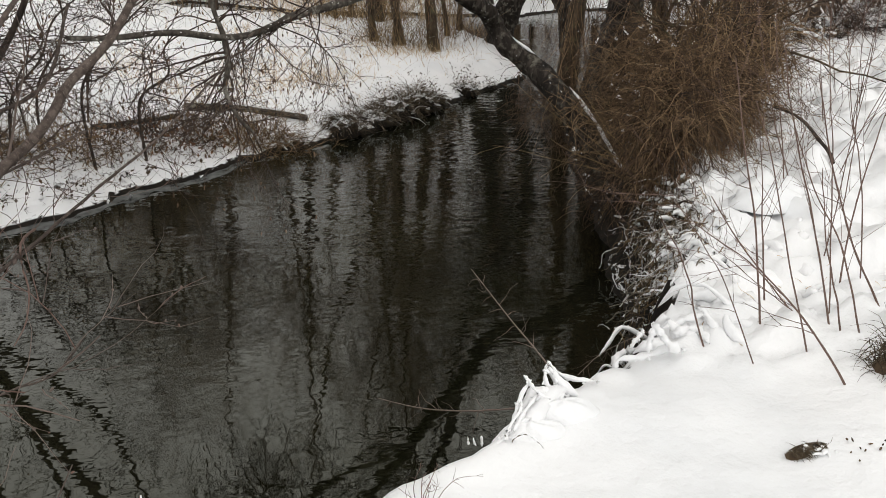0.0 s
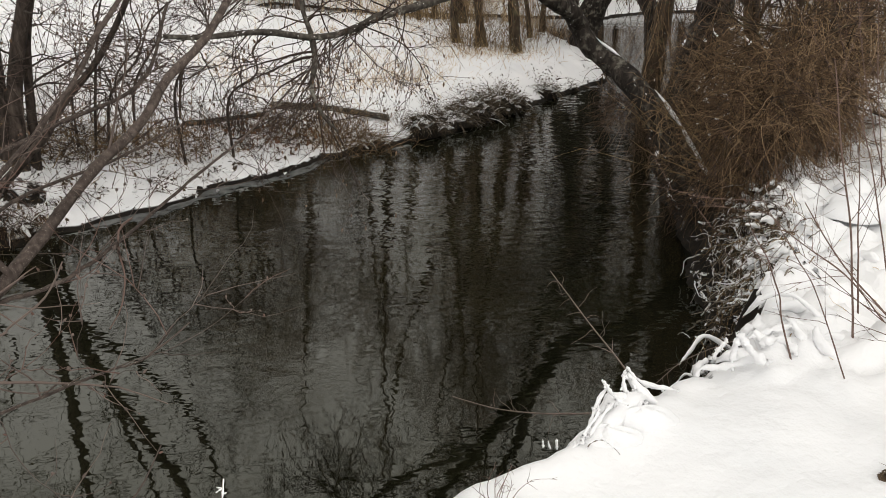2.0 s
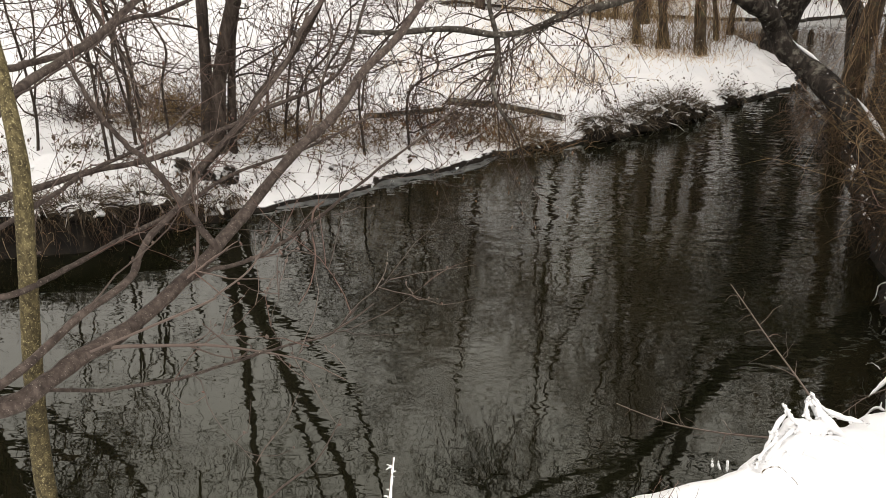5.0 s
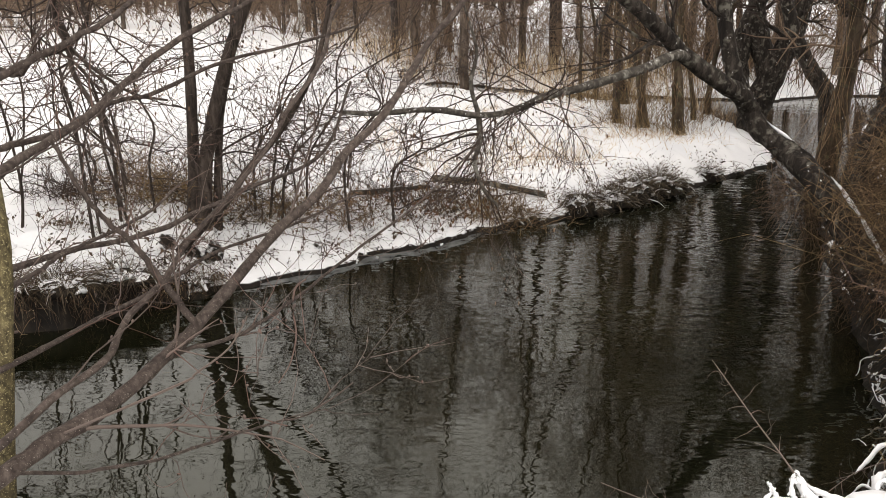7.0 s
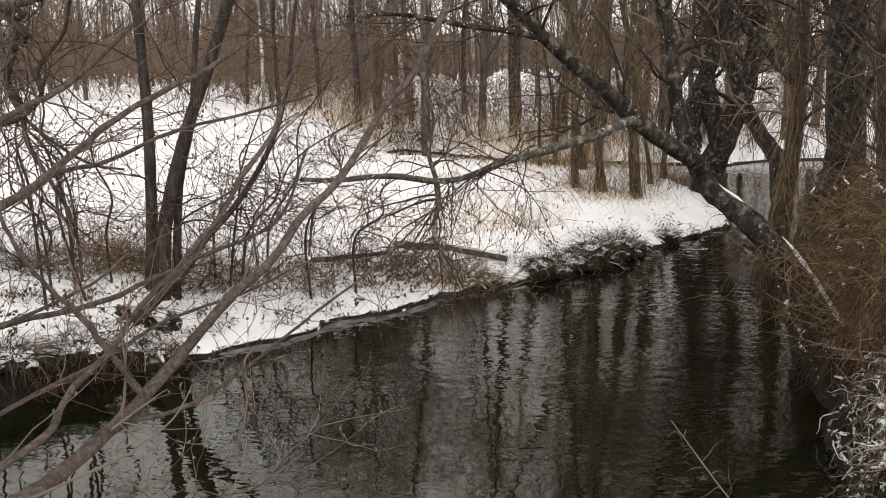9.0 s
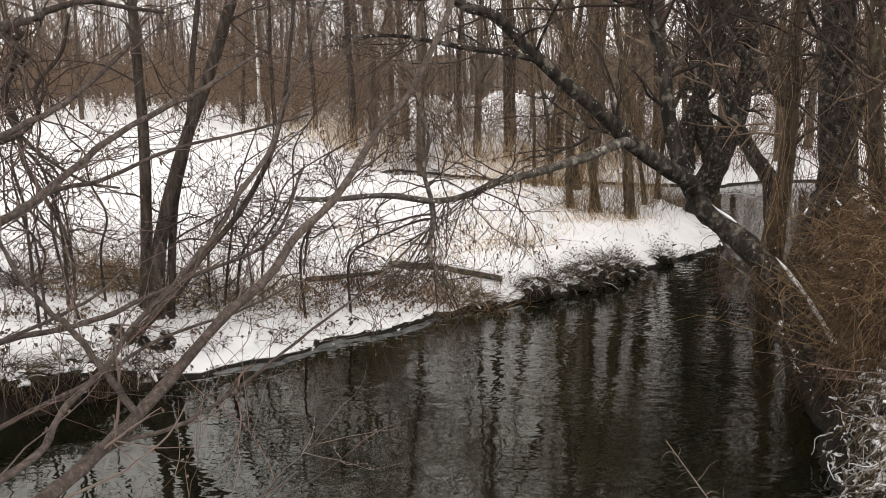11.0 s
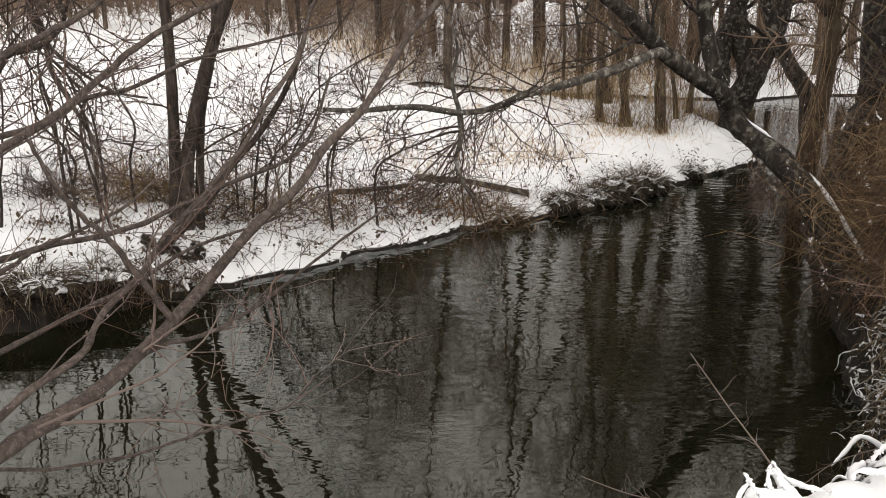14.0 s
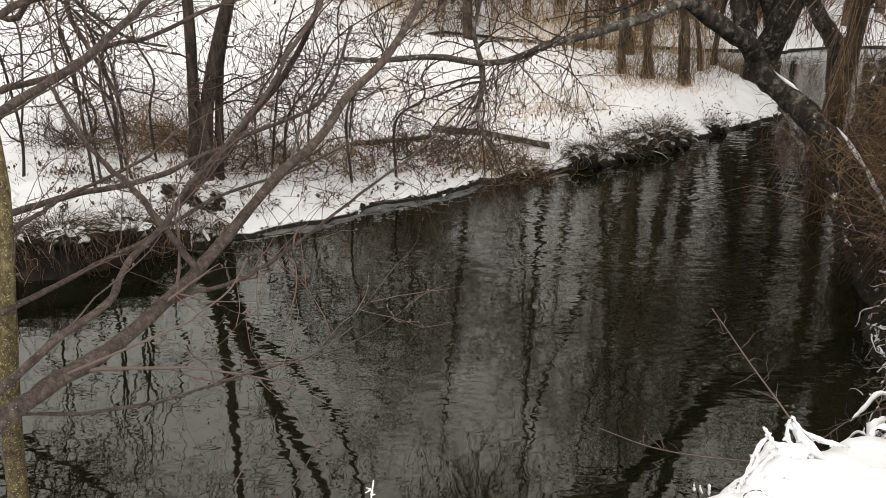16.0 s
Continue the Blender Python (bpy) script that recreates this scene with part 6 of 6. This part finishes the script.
FINGERS.append(([(0.983, 2.384, 0.955), (0.988, 2.364, 0.924), (0.989, 2.325, 0.896)], 0.0115))
FINGERS.append(([(0.807, 2.206, 0.948), (0.787, 2.167, 0.94), (0.753, 2.147, 0.91), (0.72, 2.108, 0.891)], 0.0115))
FINGERS.append(([(0.607, 2.167, 0.861), (0.609, 2.167, 0.842), (0.611, 2.167, 0.828)], 0.0063))
FINGERS.append(([(0.626, 2.167, 0.855), (0.631, 2.167, 0.833), (0.638, 2.167, 0.819)], 0.0063))
FINGERS.append(([(0.654, 2.167, 0.862), (0.658, 2.167, 0.833), (0.659, 2.167, 0.813)], 0.0072))
FINGERS.append(([(1.455, 2.53, 1.013), (1.469, 2.511, 0.998), (1.49, 2.483, 0.964), (1.528, 2.437, 0.934)], 0.0230))
FINGERS.append(([(1.456, 2.53, 1.008), (1.438, 2.511, 0.966), (1.424, 2.492, 0.912)], 0.0149))
FINGERS.append(([(1.566, 2.651, 0.923), (1.612, 2.651, 0.936), (1.662, 2.651, 0.954), (1.743, 2.651, 0.97)], 0.0172))
FINGERS.append(([(1.56, 2.474, 0.919), (1.523, 2.53, 0.899), (1.467, 2.548, 0.865), (1.404, 2.567, 0.847), (1.348, 2.585, 0.832), (1.338, 2.585, 0.787)], 0.0172))
FINGERS.append(([(1.742, 2.697, 0.981), (1.771, 2.66, 0.953), (1.787, 2.604, 0.9), (1.775, 2.548, 0.86)], 0.0230))
FINGERS.append(([(1.877, 2.697, 0.9), (1.89, 2.66, 0.877), (1.927, 2.604, 0.871), (1.932, 2.53, 0.862)], 0.0276))
FINGERS.append(([(1.603, 2.604, 0.922), (1.664, 2.623, 0.928), (1.713, 2.604, 0.92), (1.726, 2.548, 0.889)], 0.0207))
FINGERS.append(([(1.509, 2.697, 0.895), (1.47, 2.678, 0.871), (1.423, 2.641, 0.843)], 0.0115))
SADDLES = []
SADDLES.append(([(1.052, 2.36, 0.878), (0.972, 2.31, 0.898), (0.903, 2.25, 0.896), (0.847, 2.2, 0.879), (0.786, 2.16, 0.853), (0.701, 2.11, 0.832)], 0.036))
SADDLES.append(([(0.957, 2.28, 0.91), (0.917, 2.3, 0.913), (0.87, 2.27, 0.923), (0.83, 2.23, 0.906), (0.807, 2.2, 0.882)], 0.030))
for i, (pts, r) in enumerate(SADDLES):
    path = spline(pts, 18)
    size = r * (0.9 + 0.25 * value_noise(np.arange(19) * 0.5, np.full(19, i * 2.3), 57)) * np.minimum(1, np.minimum(np.arange(19), np.arange(19)[::-1]) / 4 + 0.1)
    whole("snow_mound", tubes(path[None], size[None], 14, 0.06, 40 + i), SNOW, "saddle of wet snow on the bank's edge", "snow mound", group="snow mounds")
for i, (pts, r) in enumerate(FINGERS):
    clump = thing("snowy_grass", pts[0], "grass blades bowed down under lumpy wet snow", "snowy grass", "snowy grass on the near bank")
    path = spline(pts, 14)
    part("blade", tubes(path[None], np.full((1, 15), 0.0022), 4), GRASS_DARK, clump)
    lumps = np.maximum(0.4, 0.9 + 0.7 * value_noise(np.arange(15) * 1.1, np.full(15, i * 3.7), 51)) * np.minimum(1, np.minimum(np.arange(15), np.arange(15)[::-1]) / 2 + 0.3)
    r = r * 0.8 if i < 7 else r
    part("snow", tubes(path[None], (r * (0.6 if i < 10 else 0.8) * lumps)[None], 10, 0.2, 60 + i), SNOW, clump, "lumpy wet snow")
    if len(pts) < 4 and r < 0.009:
        continue
    at = path[rng.randint(0, 15, 12)]
    p, q = grow(rng, at, rng.normal(0, 0.6, at.shape) + [-0.2, 0.1, -0.5], rng.uniform(0.006, 0.022, 12), rng.uniform(0.45, 0.75, 12) * r, 5, 0.25, -0.1, 0.6)
    part("clod_snow", tubes(p, q, 7, 0.25, 90 + i), SNOW, clump, "clods of wet snow", "stuff")

for pts, r0, r1 in [([(1.590, 2.66, 0.955), (1.61, 2.645, 0.925), (1.66, 2.63, 0.885), (1.74, 2.60, 0.86)], 0.010, 0.055), ([(1.85, 2.64, 0.96), (1.84, 2.62, 0.94), (1.85, 2.58, 0.91), (1.88, 2.52, 0.885)], 0.010, 0.036),
                     ([(0.965, 2.385, 0.965), (0.985, 2.38, 0.935), (1.02, 2.36, 0.89), (1.07, 2.33, 0.865)], 0.006, 0.030)]:
    path = spline(pts, 12)
    whole("snow_tent", tubes(path[None], (np.linspace(r0, r1, 13) * np.minimum(1, np.arange(13)[::-1] / 4 + 0.15))[None], 12, 0.10, 77), SNOW, "pointed drape of snow over bent grass", "snow mound", group="snow tents")

# frosted tufts that hang over the dark water
for i, (x, y, n) in enumerate([(2.70, 4.85, 240), (2.63, 4.55, 300), (2.54, 4.25, 320), (2.44, 3.98, 320), (2.30, 3.72, 280), (2.14, 3.5, 200)]):
    g = np.random.RandomState(600 + i)
    tuft = thing("frosted_tuft", spot(x, y, 0.0), "dead grass tuft dusted with snow over the dark water", "grass tuft", "frosted tufts")
    ax, ay = g.normal(x, 0.09, n), g.normal(y, 0.13, n)
    at = on_ground(ax, ay, -0.02)
    at[:, 2] = np.maximum(at[:, 2] - 0.35 * g.uniform(0, 1, n) ** 2, 0.12)
    at[:, 0] -= 0.12 * g.uniform(0, 1, n)
    way = np.stack([g.normal(-0.35, 0.55, n), g.normal(-0.25, 0.6, n), g.normal(-0.2, 0.55, n)], -1)
    p, q = grow(g, at, way, g.uniform(0.06, 0.28, n), g.uniform(0.0022, 0.0042, n), 9, 0.30, -0.16, 0.4)
    p[..., 2] = np.maximum(p[..., 2], 0.04)
    cut, cut2 = int(n * 0.5), int(n * 0.74)
    part("dark_blade_mass", tubes(p[:cut], q[:cut], 3), GRASS_DARK, tuft, "", "stuff")
    part("tan_blade_mass", tubes(p[cut:cut2], q[cut:cut2], 3), SHOOT_TAN, tuft, "tan dead blades", "stuff")
    part("snowy_blade_mass", tubes(p[cut2:] + [0, 0, 0.002], q[cut2:] * g.uniform(0.8, 1.7, (n - cut2, 1)), 4, 0.35), RIME, tuft, "blades white with snow", "stuff")
    m = 70
    c = p[g.permutation(n)[:m], g.randint(0, 5, m)] + [0, 0, 0.006]
    high = smooth(0.35, 0.75, c[:, 2])
    pc, qc = grow(g, c, g.normal(0, 1, (m, 3)) * [1, 1, 0.35], g.uniform(0.015, 0.06, m) * (1 + 0.6 * high), g.uniform(0.004, 0.013, m) * (1 + 1.1 * high), 4, 0.3, -0.1, 0.4)
    part("clod_snow", tubes(pc, qc, 6, 0.25), SNOW, tuft, "small clods of caught snow", "stuff")

# thin branches lying out over the stream
for pts, r, label in [([(0.977, 2.4, 0.945), (0.965, 2.42, 0.967), (0.929, 2.5, 1.006), (0.882, 2.62, 1.052), (0.835, 2.8, 1.099), (0.81, 2.95, 1.118)], 0.0042, "thin bare branch reaching out over the stream"),
                      ([(0.866, 2.26, 0.88), (0.816, 2.28, 0.873), (0.732, 2.34, 0.834), (0.627, 2.42, 0.791), (0.515, 2.5, 0.762), (0.419, 2.58, 0.748), (0.36, 2.64, 0.736)], 0.0036, "thin twig reaching out low over the stream"),
                      ([(1.678, 2.9, 0.771), (1.494, 2.85, 0.748), (1.362, 2.8, 0.724), (1.245, 2.74, 0.674)], 0.0024, "thin twig among snow-laden stems")]:
    br = thing("overhanging_branch", pts[0], label, "branch", "branches over the stream")
    s = stem(pts, r, 0.0015, 20, 6, 0.05)
    part("stem", s[2], TWIG_NEAR, br)
    fill, _ = branch_out(rng, s[0][None], s[1][None], [(15, 0.12, 0.92, 65, 0.03, 0.13, 6, 0.24, 0.0, 4, 0.6)], 0.0013)
    part("side_twig_mass", fill[0], TWIG_NEAR, br, "", "stuff")

# the turf clump that pokes through the snow
foot = spot(1.69, 1.81, 0.03)
turf = thing("turf_clump", foot, "clump of brown turf poking through fresh snow", "turf")
for dx, dy_, rr in [(-0.06, 0.0, 0.05), (0.0, 0.005, 0.055), (0.06, -0.005, 0.045), (0.10, -0.02, 0.03)]:
    part("sod", lump(rng, (foot[0] + dx, foot[1] + dy_, foot[2]), rr, rr * 0.6, 0.026, 701 + int(dx * 100), 6, 12, 0.2), LEAF_DARK, turf)
k = 620
ang, rad = rng.uniform(0, 2 * np.pi, k), np.sqrt(rng.uniform(0, 1, k))
at = np.stack([foot[0] + 0.11 * rad * np.cos(ang), foot[1] + 0.035 * rad * np.sin(ang), foot[2] + 0.016 + 0.024 * np.sqrt(1 - rad**2)], -1)
p, q = grow(rng, at, np.stack([rng.normal(0.5, 0.7, k), rng.normal(-0.5, 0.4, k), np.full(k, 0.12)], -1), rng.uniform(0.012, 0.038, k), np.full(k, 0.0014), 5, 0.2, -0.25)
part("grass", tubes(p, q, 3), GRASS_DARK, turf, "", "stuff")
m = 24
c = np.stack([rng.normal(foot[0] + 0.04, 0.07, m), rng.normal(foot[1] - 0.03, 0.02, m), np.full(m, foot[2] + 0.035)], -1)
p, q = grow(rng, c, rng.normal(0, 1, (m, 3)) * [1, 0.5, 0.1], rng.uniform(0.02, 0.05, m), rng.uniform(0.005, 0.012, m), 4, 0.2, -0.1, 0.4)
part("clod_snow", tubes(p, q, 6, 0.2), SNOW, turf, "crumbs of snow on the turf", "stuff")
crumbs = on_ground(rng.normal(1.86, 0.06, 16), rng.normal(1.74, 0.03, 16), -0.004)
part("soil_litter", ellipsoids(rng, crumbs + [0, 0, 0.003], 0.014, 0.0035, 0.1), LEAF_DARK, turf, "dark crumbs of soil and leaf", "stuff")
foot = spot(2.22, 2.12, 0.03)
turf2 = thing("turf_clump", foot, "dark grass clump poking through the snow", "turf")
part("sod", lump(rng, foot, 0.07, 0.06, 0.06, 702, 7, 14, 0.2), LEAF_DARK, turf2)
k = 420
at = np.array(foot) + rng.normal(0, 0.04, (k, 3)) + [0, 0, 0.05]
p, q = grow(rng, at, rng.normal(0, 0.7, at.shape) + [0, 0, 0.5], rng.uniform(0.05, 0.16, k), np.full(k, 0.002), 5, 0.12, -0.25)
part("grass", tubes(p, q, 3), GRASS_DARK, turf2, "", "stuff")

# small dry plants in the snow by the camera
for x, y, n, h in [(0.385, 1.83, 11, 0.19), (0.72, 1.62, 7, 0.10)]:
    foot = spot(x, y, 0.01)
    plant = thing("dry_plant", foot, "small dry seed-head plant bent in the snow", "plant", "dry plants by the edge")
    p, q = grow(rng, np.tile(foot, (n, 1)), np.stack([rng.normal(0.1, 0.7, n), rng.normal(0.1, 0.5, n), np.ones(n)], -1), rng.uniform(0.5, 1.3, n) * h, np.full(n, 0.0018), 9, 0.14, -0.13)
    fill, _ = branch_out(rng, p, q, [(4, 0.4, 0.98, 55, 0.015, 0.05, 4, 0.14, 0.0, 3, 0.7)], 0.001)
    part("stem_mass", merge([tubes(p, q, 4)] + fill), STALK_RED, plant, "", "stuff")
foot = spot(-0.335, 1.47, 0.02)
stalk = thing("snowy_stalk", foot, "upright dead stalk white with snow", "stalk")
s = stem([foot, (-0.333, 1.50, 1.09), (-0.338, 1.53, 1.14), (-0.340, 1.57, 1.19), (-0.338, 1.61, 1.235)], 0.006, 0.002, 22, 6)
part("stem", s[2], STALK_RED, stalk)
lumps = 0.35 + 1.0 * np.abs(value_noise(np.arange(23) * 0.9, np.full(23, 2.2), 35))
part("snow", tubes((s[0] + [0.002, -0.002, 0.003])[None], (0.0052 * lumps * np.linspace(1.2, 0.5, 23))[None], 8, 0.12), SNOW, stalk, "snow clinging to the stalk")
at = s[0][rng.randint(6, 22, 16)]
p, q = grow(rng, at, rng.normal(0, 1, at.shape) * [1, 1, 0.5] + [0, 0, 0.2], rng.uniform(0.006, 0.02, 16), rng.uniform(0.0012, 0.003, 16), 4, 0.25, -0.02, 0.4)
part("clod_snow", tubes(p, q, 6, 0.2), SNOW, stalk, "bits of snow on the stalk", "stuff")
# a dark stick on the snow by the thicket
pts = [(3.78, 5.3, 1.17), (3.83, 5.1, 1.15), (3.77, 4.85, 1.13), (3.71, 4.65, 1.10), (3.66, 4.45, 1.06), (3.62, 4.35, 1.02)]
stick = thing("fallen_stick", pts[5], "dark fallen stick leaning out of the thicket", "stick")
part("wood", stem(pts, 0.009, 0.014, 16, 8, 0.14)[2], BARK_ALDER, stick)
